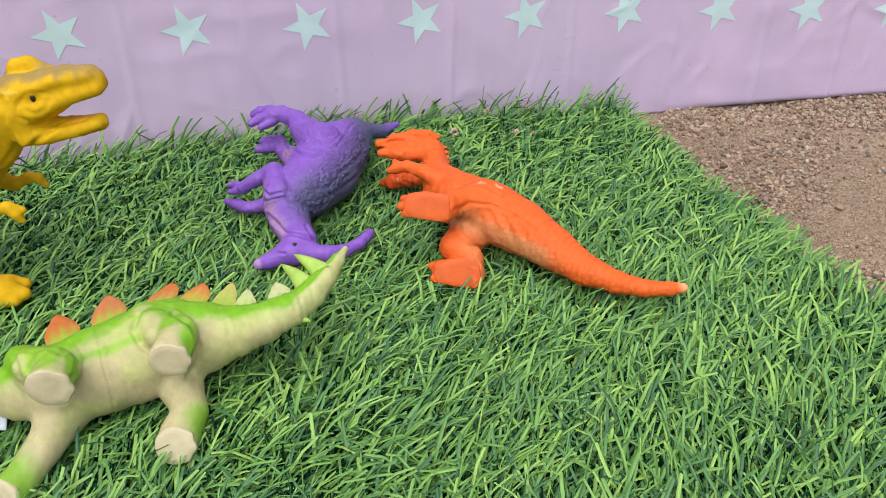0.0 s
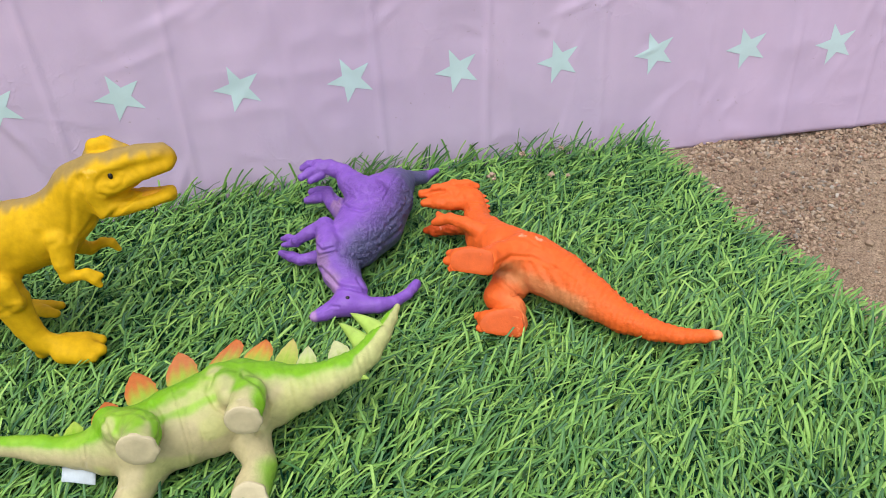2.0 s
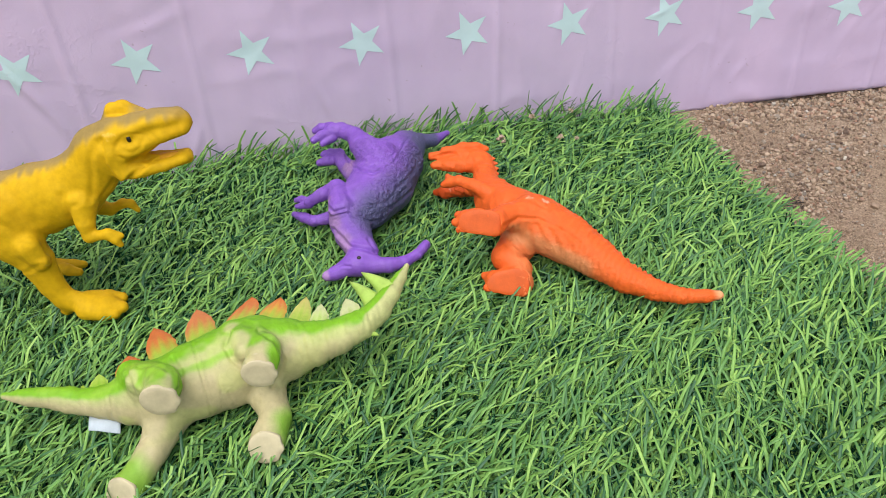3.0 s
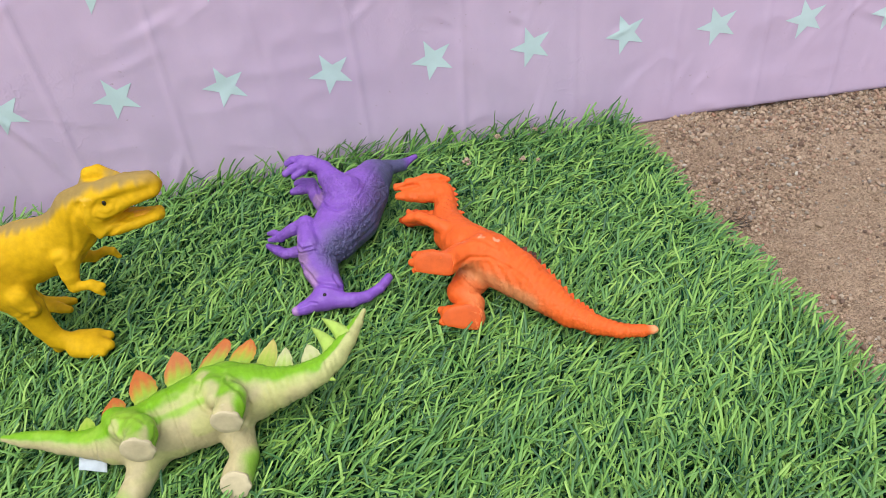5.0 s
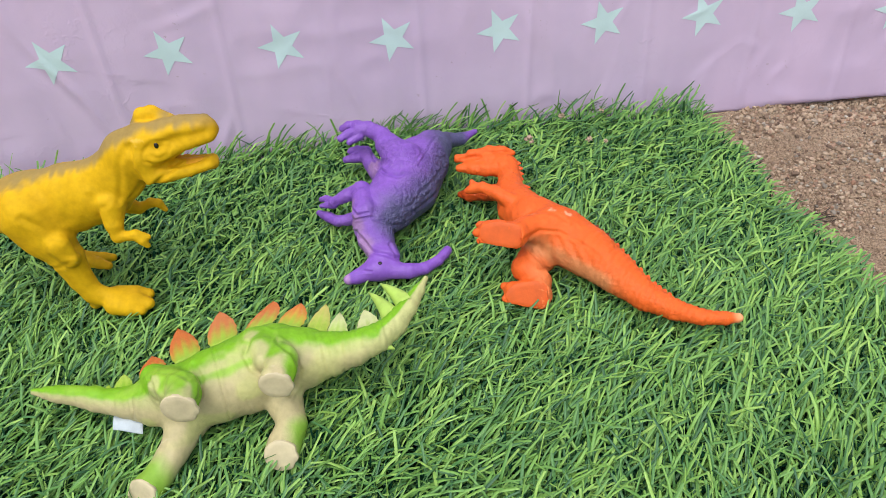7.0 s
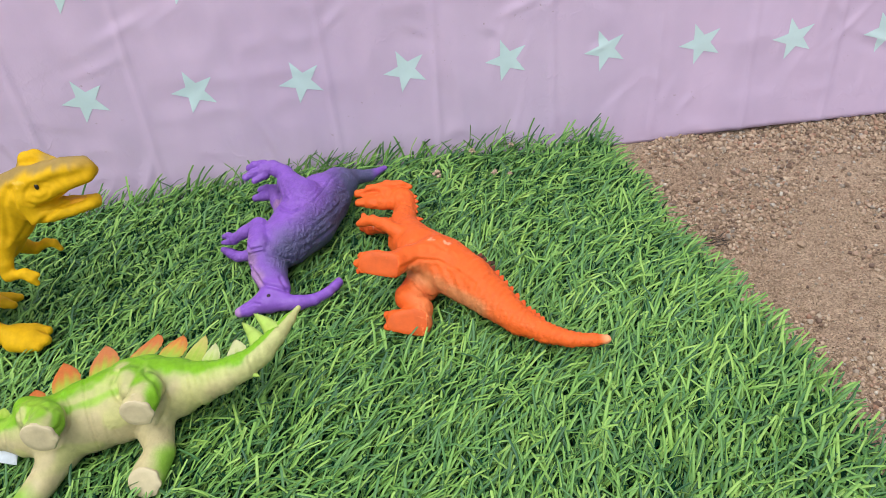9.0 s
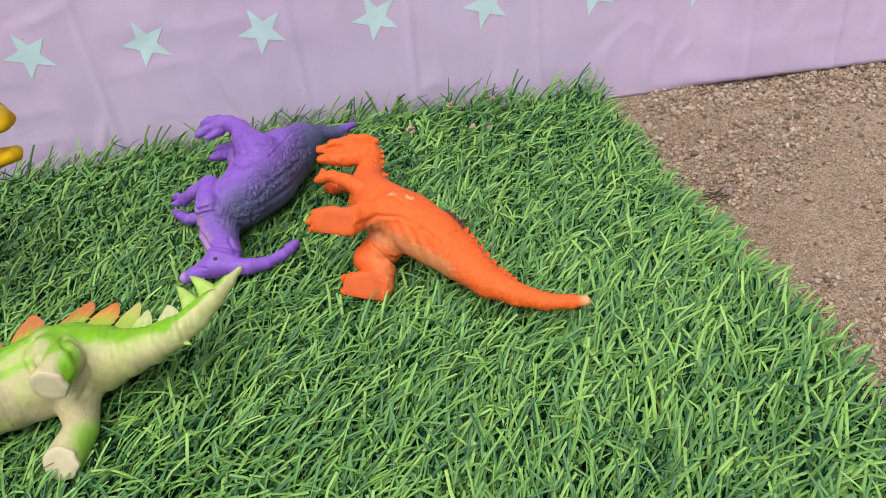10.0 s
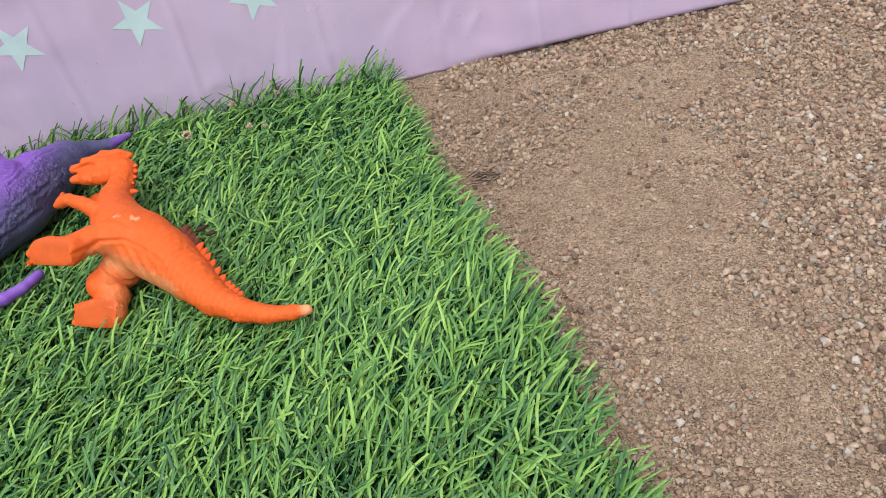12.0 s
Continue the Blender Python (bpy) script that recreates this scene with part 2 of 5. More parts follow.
def sheet_y(x, z):
    """Where the hanging sheet lies: a slow bow, upright creases and crumples."""
    x, z = np.asarray(x, dtype=float), np.asarray(z, dtype=float)
    p = np.stack([x, np.zeros_like(x), z], axis=1)
    y = 0.655 - 0.075 * np.clip(x - 0.33, 0, 1) - 0.03 * np.clip(-0.1 - x, 0, 1)
    y = y + 0.006 * (value_noise(p * (1, 1, 0.3), 0.16, 11) - 0.5)
    for size, depth, seed, squeeze in ((0.10, 0.0034, 12, 0.4), (0.05, 0.0021, 13, 0.8), (0.02, 0.0008, 14, 0.8)):
        n = value_noise(p * (1, 1, squeeze) + 3.3, size, seed) - 0.5
        y = y + depth * (np.abs(n) * 2 - 0.5) * np.clip(value_noise(p, 0.15, seed + 9) * 2 - 0.55, 0.1, 1)
    for cx, cz, slope, reach, depth in CREASES:
        along = (x - cx) * math.cos(slope) + (z - cz) * math.sin(slope)
        off = (z - cz) * math.cos(slope) - (x - cx) * math.sin(slope) + 0.0015 * np.sin(along * 60 + cx * 50)
        fade = np.clip(1 - np.abs(along) / reach, 0, 1)
        y = y - 0.6 * depth * fade * (np.clip(1 - np.abs(off) / 0.0045, 0, 1) - 0.7 * np.clip(1 - np.abs(off - 0.008) / 0.008, 0, 1))
    for k in range(-8, 16):
        c = 0.088 * k + 0.012 * math.sin(5.1 * k)
        d = np.abs(x - c - 0.03 * (z - 0.1) * math.sin(3.7 * k))
        y = y - 0.0016 * np.clip(1 - d / 0.0042, 0, 1) * (0.4 + 0.6 * abs(math.sin(2.3 * k)))
    return y + 1.6 * np.clip(0.0045 - z, 0, 1) * step01(x, 0.34, 0.48)


def build_sheet():
    xs, zs = np.concatenate([np.arange(-0.62, -0.34, 0.01), np.arange(-0.34, 0.78, 0.0024), np.arange(0.78, 1.1, 0.01)]), np.concatenate([np.arange(SHEET_BOTTOM, 0.26, 0.003), np.arange(0.26, 0.72, 0.012)])
    gx, gz = np.meshgrid(xs, zs)
    x, z = gx.ravel(), gz.ravel()
    lift = 0.0010 * value_noise(np.stack([x, x * 0, x * 0], axis=1), 0.035, 17) * (z < 0.001)
    y = sheet_y(x, z)
    front = np.stack([x, y, z + lift], axis=1)
    back = front + (0, 0.0006, 0)
    nx, nz = len(xs), len(zs)
    n = np.arange(nx * nz).reshape(nz, nx)
    f = np.stack([n[:-1, :-1], n[:-1, 1:], n[1:, 1:], n[1:, :-1]], axis=-1).reshape(-1, 4)
    rim = np.concatenate([n[0, :], n[1:, -1], n[-1, -2::-1], n[-2:0:-1, 0]])
    nxt = np.roll(rim, -1)
    side = np.stack([nxt, rim, rim + nx * nz, nxt + nx * nz], axis=-1)
    me = mesh_of("sheet", np.concatenate([front, back]), np.concatenate([f, f[:, ::-1] + nx * nz, side]), SHEET)
    sheet = tagged(new("backdrop_sheet", me), "crumpled lilac pink plastic sheet printed with pale mint stars", "backdrop", kind="structure")
    for k, row in [(k, row) for k in range(-4, 10) for row in (0, 1)]:
        cx, cz = -0.118 + 0.0868 * k - 0.006 * max(0, k - 5.4) + 0.011 * row, 0.108 - 0.0029 * k + 0.0895 * row
        turn = radians(STAR_TURN + 3 * math.sin(4.3 * k))
        corners = []
        for c in range(10):
            a = math.pi / 2 + turn + c * math.pi / 5
            r = STAR_SIZE if c % 2 == 0 else STAR_SIZE * 0.40
            corners.append((r * math.cos(a), r * math.sin(a)))
        pts, rings = [(0, 0)], 5
        for r in range(1, rings + 1):
            for s in range(40):
                (x0, z0), (x1, z1), t = corners[s // 4], corners[(s // 4 + 1) % 10], (s % 4) / 4
                pts.append(((x0 + (x1 - x0) * t) * r / rings, (z0 + (z1 - z0) * t) * r / rings))
        tri, quad = [], []
        for s in range(40):
            tri.append((0, 1 + s, 1 + (s + 1) % 40))
            for r in range(rings - 1):
                a0, a1 = 1 + r * 40 + s, 1 + r * 40 + (s + 1) % 40
                quad.append((a0, a0 + 40, a1 + 40, a1))
        pts = np.array(pts)
        px, pz = cx + pts[:, 0], cz + pts[:, 1]
        v = np.stack([px, sheet_y(px, pz) - 0.0003, pz], axis=1)
        part("star", mesh_of("star", v, [np.array(tri)[:, ::-1], np.array(quad)[:, ::-1]], STAR), sheet, "pale mint printed star")


STAR_TURN, STAR_SIZE = 20.0, 0.0195
build_sheet()


# ---- solid figures from blended limbs ----
def limb(d, axes, a, b, ra, rb, k, squash):
    """Blend a tapered round bar from a to b into the distance field d."""
    lo = np.minimum(a, b) - max(ra, rb) - k - 0.004
    hi = np.maximum(a, b) + max(ra, rb) + k + 0.004
    sl = tuple(slice(max(0, int(np.searchsorted(ax, l))), int(np.searchsorted(ax, h))) for ax, l, h in zip(axes, lo, hi))
    x, y, z = np.meshgrid(*(ax[s] for ax, s in zip(axes, sl)), indexing="ij")
    p = np.stack([x, y, z], axis=-1) - a
    ab = b - a
    t = np.clip((p @ ab) / max(float(ab @ ab), 1e-12), 0, 1)
    q = p - t[..., None] * ab
    q[..., squash[0]] /= squash[1]
    e = np.sqrt((q * q).sum(-1)) - (ra + (rb - ra) * t)
    old = d[sl]
    h = np.clip(k - np.abs(old - e), 0, None) / k
    d[sl] = np.minimum(old, e) - h * h * k * 0.25
    return sl


def surface(d, axes):
    """Smooth closed surface where the field d is zero: one vertex in each crossed cell."""
    inside = d < 0
    s = [slice(None, -1), slice(1, None)]
    corners = [(i, j, k) for i in (0, 1) for j in (0, 1) for k in (0, 1)]
    count = sum(inside[s[i], s[j], s[k]].astype(np.int8) for i, j, k in corners)
    cells = np.argwhere((count > 0) & (count < 8))
    index = np.full(count.shape, -1, dtype=np.int32)
    index[tuple(cells.T)] = np.arange(len(cells))
    total, hits = np.zeros((len(cells), 3)), np.zeros((len(cells), 1))
    for c in corners:
        for ax in range(3):
            if c[ax]:
                continue
            e = list(c)
            e[ax] = 1
            va, vb = d[tuple((cells + c).T)], d[tuple((cells + e).T)]
            cross = (va < 0) != (vb < 0)
            t = np.where(cross, va / np.where(cross, va - vb, 1), 0)
            p = np.array(c, dtype=float) + np.eye(3)[ax] * t[:, None]
            total += p * cross[:, None]
            hits += cross[:, None]
    verts = np.array([ax[0] for ax in axes]) + (cells + total / hits) * (axes[0][1] - axes[0][0])
    faces = []
    for ax in range(3):
        u, v = (ax + 1) % 3, (ax + 2) % 3
        lo = [slice(1, -1)] * 3
        lo[ax] = slice(0, -1)
        hi = list(lo)
        hi[ax] = slice(1, None)
        a, b = inside[tuple(lo)], inside[tuple(hi)]
        for flip in (False, True):
            at = np.argwhere((a & ~b) if not flip else (~a & b))
            at += [0 if i == ax else 1 for i in range(3)]
            quad = []
            for du, dv in ((0, 0), (1, 0), (1, 1), (0, 1)):
                c = at.copy()
                c[:, u] -= 1 - du
                c[:, v] -= 1 - dv
                quad.append(index[tuple(c.T)])
            quad = np.stack(quad, axis=1)
            faces.append(quad[:, ::-1] if flip else quad)
    return verts, np.concatenate(faces)


def figure(chains, step=0.0011, cuts=(), dents=()):
    """Vertices, faces and normals of a figure. chains: (blend in mm, squash axis, squash, [(x, y, z, r) in mm, ...]); cuts: planes ((x, y, z), (nx, ny, nz),
    reach) that slice flat what lies beyond them; dents: bars (a, b, r) taken away."""
    nodes = np.array([n for c in chains for n in c[3]]) / 1000
    lo, hi = (nodes[:, :3] - nodes[:, 3:]).min(0) - 0.008, (nodes[:, :3] + nodes[:, 3:]).max(0) + 0.008
    axes = [np.arange(l, h, step) for l, h in zip(lo, hi)]
    d = np.full([len(a) for a in axes], 0.05)
    for k, axis, squash, chain in chains:
        pts = np.array(chain) / 1000
        own = np.full(d.shape, 0.05)
        for p, q in zip(pts[:-1], pts[1:]):
            limb(own, axes, p[:3], q[:3], p[3], q[3], 0.0015, (axis, squash))
        h = np.clip(k / 1000 - np.abs(d - own), 0, None) / (k / 1000)
        d = np.minimum(d, own) - h * h * (k / 1000) * 0.25
    grid = np.stack(np.meshgrid(*axes, indexing="ij"), axis=-1) if cuts or dents else None
    for at, way, reach in cuts:
        at, way = np.array(at) / 1000, np.array(way) / np.linalg.norm(way)
        v = grid - at
        beyond = v @ way
        close = np.sqrt((v * v).sum(-1)) < reach / 1000
        d = np.where(close, np.maximum(d, beyond), d)
    for a, b, r in dents:
        own = np.full(d.shape, 0.05)
        limb(own, axes, np.array(a) / 1000, np.array(b) / 1000, r / 1000, r / 1000, 0.001, (0, 1.0))
        d = np.maximum(d, -own)
    verts, faces = surface(d, axes)
    return verts, faces, (d, axes)


def field_at(field, p):
    """The distance field at one point, in metres."""
    d, axes = field
    q = [(p[i] - axes[i][0]) / (axes[0][1] - axes[0][0]) for i in range(3)]
    i = [min(max(int(c), 0), n - 2) for c, n in zip(q, d.shape)]
    f = [c - k for c, k in zip(q, i)]
    total = 0.0
    for dx in (0, 1):
        for dy in (0, 1):
            for dz in (0, 1):
                total += d[i[0] + dx, i[1] + dy, i[2] + dz] * (f[0] if dx else 1 - f[0]) * (f[1] if dy else 1 - f[1]) * (f[2] if dz else 1 - f[2])
    return total


def to_line(mm, line):
    """Distance in mm from each point to a bent line, in as many axes as the line has."""
    line = np.array(line, float)
    best = np.full(len(mm), 1e9)
    for a, b in zip(line[:-1], line[1:]):
        ab = b - a
        t = np.clip(((mm - a) @ ab) / (ab @ ab), 0, 1)
        best = np.minimum(best, np.linalg.norm(mm - a - t[:, None] * ab, axis=1))
    return best


def creases(mm, lines):
    """Depth in metres of moulded folds: (line, width, depth) in mm, with a soft swell on both sides."""
    out = np.zeros(len(mm))
    for line, width, depth in lines:
        q = to_line(mm, line) / width
        out += depth / 1000 * (0.45 * np.exp(-((q - 2.0) / 1.0) ** 2) - np.exp(-q * q))
    return out


def cast(mm, apex, tilt):
    """Points in mm cast from an apex on to the level 20 mm over the toy's foot; tilt shortens the depth to suit a sloping view of the relief."""
    apex = np.array(apex, float)
    t = (20 - apex[2]) / (mm[:, 2] - apex[2])
    return np.stack([apex[0] + (mm[:, 0] - apex[0]) * t, tilt * (apex[1] + (mm[:, 1] - apex[1]) * t)], axis=1)


def facing(mm, n, apex):
    way = np.array(apex, float) - mm
    return step01((n * way).sum(1) / np.linalg.norm(way, axis=1), 0.05, 0.35)


def hide(mm, size, seed):
    """Pebbled skin: 0 in the furrows between cells, 1 on their tops."""
    q = mm / size + 0.5 * (value_noise(mm, size * 1.5, seed)[:, None] - 0.5)
    table = np.random.RandomState(seed).rand(32, 32, 32, 3)
    base = np.floor(q).astype(int)
    one, two = np.full(len(mm), 9.0), np.full(len(mm), 9.0)
    for dx in (-1, 0, 1):
        for dy in (-1, 0, 1):
            for dz in (-1, 0, 1):
                c = base + (dx, dy, dz)
                w = np.linalg.norm(c + table[c[:, 0] % 32, c[:, 1] % 32, c[:, 2] % 32] - q, axis=1)
                two = np.minimum(two, np.maximum(one, w))
                one = np.minimum(one, w)
    return step01(two - one, 0.0, 0.35)


def normals_of(verts, faces):
    a, b, c, d = (verts[faces[:, i]] for i in range(4))
    n = np.cross(c - a, d - b)
    out = np.zeros_like(verts)
    for i in range(4):
        np.add.at(out, faces[:, i], n)
    return out / np.maximum(np.linalg.norm(out, axis=1, keepdims=True), 1e-12)


def blend(a, b, t):
    return np.asarray(a) * (1 - t[:, None]) + np.asarray(b) * t[:, None]


def bead(name, mat, r, squash=(1, 1, 1), cuts=10):
    bm = bmesh.new()
    bmesh.ops.create_uvsphere(bm, u_segments=cuts + 2, v_segments=cuts, radius=r)
    bmesh.ops.scale(bm, vec=squash, verts=bm.verts)
    return from_bm(name, bm, mat)


def spine(name, mat, base, tip, r, bend=0.15, flat=1.0):
    """A tapered bent cone from base to tip in mm."""
    a, b = Vector(base) / 1000, Vector(tip) / 1000
    way = b - a
    side = way.cross(Vector((0, 0, 1))).normalized()
    up = side.cross(way).normalized()
    bm = bmesh.new()
    rows = []
    for i in range(7):
        t = i / 6
        c = a + way * t + side * (bend * way.length * t * t)
        rr = r / 1000 * (1 - t) ** 0.75 + 0.0003
        rows.append([bm.verts.new(c + (side * math.cos(q) + up * math.sin(q) * flat) * rr) for q in [2 * math.pi * j / 10 for j in range(10)]])
    for lo, hi in zip(rows, rows[1:]):
        for j in range(10):
            bm.faces.new((lo[j], lo[(j + 1) % 10], hi[(j + 1) % 10], hi[j]))
    bm.faces.new(rows[-1])
    return from_bm(name, bm, mat)


def plate_mesh(name, mat_layers, base, tip, half, along):
    """A leaf-shaped back plate with a ridged face: base centre, tip, half width in mm and the way of its foot. Colours run from base to tip."""
    a, b = np.array(base, float) / 1000, np.array(tip, float) / 1000
    along = np.array(along, float) / np.linalg.norm(along)
    way = b - a
    face = np.cross(along, way)
    face /= np.linalg.norm(face)
    cols, rows = 13, 11
    verts, colours = [], []
    for side in (1, -1):
        for i in range(rows):
            t = i / (rows - 1)
            w = half / 1000 * (1.0 + 0.35 * math.sin(t * 2.6)) * (1 - t ** 2.2) ** 0.8
            for j in range(cols):
                u = -1 + 2 * j / (cols - 1)
                thick = 0.0016 * (1 - 0.65 * t) * math.sqrt(max(0, 1 - u * u)) + 0.00025 * math.cos(u * 17) * (1 - abs(u))
                notch = 0.0004 * math.sin(i * 2.9 + u * 2) * abs(u)
                p = a + way * (t - 0.12 * (1 - t)) + along * (w * u + notch) + face * side * thick
                verts.append(p)
                c0, c1, c2 = mat_layers
                s = t + 0.10 * math.sin(j * 1.7) + 0.15 * abs(u) * (t > 0.15)
                g = min(1, max(0, s * 1.9 - 0.25))
                c = np.array(c0) * (1 - g) + np.array(c1) * g
                q = min(1, max(0, s * 2.0 - 0.9))
                colours.append(c * (1 - q) + np.array(c2) * q)
    n = np.arange(rows * cols).reshape(rows, cols)
    f = np.stack([n[:-1, :-1], n[:-1, 1:], n[1:, 1:], n[1:, :-1]], axis=-1).reshape(-1, 4)
    m = rows * cols
    rim = np.concatenate([n[0, :], n[1:, -1], n[-1, -2::-1], n[-2:0:-1, 0]])
    nxt = np.roll(rim, -1)
    return mesh_of(name, np.array(verts), np.concatenate([f, f[:, ::-1] + m, np.stack([nxt, rim, rim + m, nxt + m], axis=-1)]), mat_plate, True, np.array(colours))


def sole_mesh(name, centre, way, field, mat, lobes=(), grow=1.0, rise=0.75):
    """A flat moulded foot sole, in mm: it fills the cut end of a leg, with toe lobes at angles."""
    way = Vector(way).normalized()
    side = way.cross(Vector((0, 0, 1))).normalized()
    up = side.cross(way)
    c = Vector(centre) / 1000
    angles = [2 * math.pi * i / 40 for i in range(40)]
    reach = []
    for q in angles:
        r = 0.002
        while r < 0.016 and field_at(field, c - way * 0.0012 + (side * math.cos(q) + up * math.sin(q)) * r) < 0:
            r += 0.0003
        reach.append(r)
    reach = [sum(reach[(i + k) % 40] for k in range(-2, 3)) / 5 for i in range(40)]
    bm = bmesh.new()
    rings = []
    for k, lift in ((0.8, -3.0), (0.97, -1.2), (0.97, 0.45 * rise), (0.93, 0.9 * rise), (0.6, rise), (0.25, rise)):
        ring = []
        for q, r in zip(angles, reach):
            g = grow + sum(amp * math.exp(-((((q - at + math.pi) % (2 * math.pi)) - math.pi) / width) ** 2) for at, amp, width in lobes)
            ring.append(bm.verts.new(c + (side * math.cos(q) + up * math.sin(q)) * (r * g * k) + way * lift / 1000))
        rings.append(ring)
    for lo, hi in zip(rings, rings[1:]):
        for i in range(40):
            bm.faces.new((lo[i], lo[(i + 1) % 40], hi[(i + 1) % 40], hi[i]))
    bm.faces.new(rings[-1])
    bm.faces.new(rings[0][::-1])
    return from_bm(name, bm, mat)


BLACK = plain("black_eye", (0.012, 0.011, 0.01), 0.25, 0.5)
TOYS = []


def toy(label, at, mesh, yaw=0.0):
    """A toy's root at its place, with its moulded body under it."""
    root = tagged(new("toy_dinosaur"), label, "toy dinosaur", "toy dinosaurs on the turf")
    root.matrix_basis = pose(*at, 0, 0, yaw)
    part("body", mesh, root)
    v = np.empty(len(mesh.vertices) * 3, dtype=np.float32)
    mesh.vertices.foreach_get("co", v)
    m = np.array(root.matrix_basis)
    TOYS.append(v.reshape(-1, 3) @ m[:3, :3].T + m[:3, 3])
    return root


# ---- the green plated toy, on its side with its belly towards the camera ----
mat_plate = vinyl("plate_paint", 700, 0.00008, 0.5, scuffs=0.1, folds=0.0002)
CREAM, GREEN = (0.495, 0.44, 0.24), (0.18, 0.42, 0.013)


STEGO_SPINE = [(-92.4, 21, 16, 2.0), (-78.7, 16.5, 16, 4.3), (-57, 9.3, 15, 5.8), (-39, 4.6, 15, 8.6), (-23, 2, 17, 13.6), (-7.8, 1.6, 18, 17.2), (8.8, 4.7, 19, 20.0), (24, 9.0, 20, 21.0),
               (39.5, 14.4, 21, 20.8), (56.1, 12.6, 23, 16.6), (71.5, 8.7, 27, 11.9), (84.3, 5.4, 32, 9.6), (97.7, 6.1, 37, 7.7), (107.8, 13.1, 39, 6.4), (115.5, 22.1, 41, 5.2), (123.1, 33.7, 42, 3.5),
               (128.2, 43.4, 42, 1.5)]


def build_stegosaurus():
    chains = [
        (6, 1, 1.0, STEGO_SPINE),
        (3, 1, 1.0, [(-16, 2, 27, 10.5), (-3, -12, 39, 8.0), (-0.5, -19, 41, 8.0), (-1.5, -27, 42, 9.0)]),
        (3, 1, 1.0, [(33, 15, 28, 12.0), (47, -3, 39, 8.2), (47, -9, 40, 7.8), (44.4, -17, 39, 8.6)]),
        (2, 1, 1.0, [(-21, 6, 29, 8.0), (-15, -5, 35, 6.6), (-12, -11, 36, 4.2)]),
        (2, 1, 1.0, [(30, 20, 32, 8.6), (36, 7, 38, 7.0), (37, -1, 39, 4.6)]),
        (5, 1, 1.0, [(-7, -5, 9, 12.0), (-15, -25, 4, 7.5), (-22, -36, 1, 7.2), (-27.5, -43, 0, 8.6)]),
        (4, 1, 1.0, [(42.5, -1, 10, 10.0), (47, -19, 7, 8.0), (41.5, -34, 4, 8.8)]),
        (3, 1, 1.0, [(-84, 19, 17, 2.6), (-70, 14, 18, 3.8), (-57, 11, 18, 4.6)]),
    ]
    view = (-0.15, -0.98, 0.08)
    soles = [((-1.5, -29, 42), view), ((44, -19.5, 39.5), view), ((-29, -45, 1), (-0.4, -0.8, 0.4)), ((40.5, -37, 6), (-0.15, -0.88, 0.42))]
    v, f, field = figure(chains, 0.0008, cuts=[(c, w, 13) for c, w in soles])
    n = normals_of(v, f)
    mm = v * 1000
    along = mm[:, 0]
    folds = [
        ([(2.8, 25.6), (6.4, 16.7), (10.0, 5.8), (14.0, -4.7), (18.0, -17.2)], 0.55, 0.7),
        ([(25.5, -6.7), (28.8, -12.6), (34.1, -14.8)], 0.7, 0.5),
        ([(-28.4, 11.1), (-24.7, 3.1), (-20.4, -0.8)], 0.9, 0.7),
        ([(-5.3, 15.2), (0.5, 6.2), (1.1, -1.6), (-3.7, -9.7)], 1.1, 0.9),
        ([(24.8, 23.6), (22.1, 16.1), (27.0, 8.0), (32.1, 4.3)], 1.0, 0.8),
        ([(40.7, 21.5), (49.4, 13.5), (53.7, 4.4), (51.8, -1.7), (47.6, -7.4)], 1.1, 0.9),
        ([(17.4, 12.2), (21.0, -2.8), (23.0, -13.9)], 0.5, 0.3),
        ([(-35.8, 1.8), (-32.5, -8.2)], 0.6, 0.3),
        ([(28.7, 36.4), (38.9, 30.0), (48.7, 30.2)], 1.0, 0.4),
        ([(-22.9, 13.0), (-13.5, 11.8), (-6.7, 7.1)], 0.9, 0.4),
    ]
    v = v + n * (creases(cast(mm, (101, -286, 336), 0.71), folds) * facing(mm, n, (101, -286, 336)))[:, None]
    ring = np.clip(np.sin(along * 1.75 + 0.35 * mm[:, 1] + 1.2 * value_noise(mm, 7, 30)), -1, 0.3) * step01(along, 52, 66) * step01(-along, -116, -100)
    crease = np.abs(value_noise(mm * (0.9, 0.4, 0.4), 4.5, 29) - 0.5)
    v = v + n * (0.0010 * np.clip(crease, 0, 0.15) + 0.00022 * ring + 0.0009 * (value_noise(mm, 9, 31) - 0.5) + 0.0005 * (value_noise(mm * (1.6, 0.5, 0.5), 4, 32) - 0.5))[:, None]
    spine_x = [q[0] for q in STEGO_SPINE]
    cy, cz, cr = (np.interp(along, spine_x, [q[i] for q in STEGO_SPINE]) for i in (1, 2, 3))
    tilt = np.interp(along, [92, 104, 116], [0.0, 0.7, 1.6])
    dorsal = ((mm[:, 1] - cy) * 0.62 + (mm[:, 2] - cz) * 0.78 - tilt * (along - np.interp(mm[:, 1], [6.1, 13.1, 22.1, 33.7, 43.4], [97.7, 107.8, 115.5, 123.1, 128.2]))) / (cr + 1)
    spray = 0.30 * (value_noise(mm, 12, 33) - 0.5) + 0.2 * (value_noise(mm, 4, 34) - 0.5)
    dorsal = dorsal + spray
    edge = np.interp(along, [-100, -60, -35, -10, 10, 40, 60, 84, 105, 122, 130], [0.05, 0.15, 0.22, 0.34, 0.46, 0.52, 0.42, 0.35, 0.1, 0.5, 1.2])
    green = 0.25 * step01(dorsal, edge - 0.55, edge) + 0.75 * step01(dorsal, edge - 0.06, edge + 0.30)
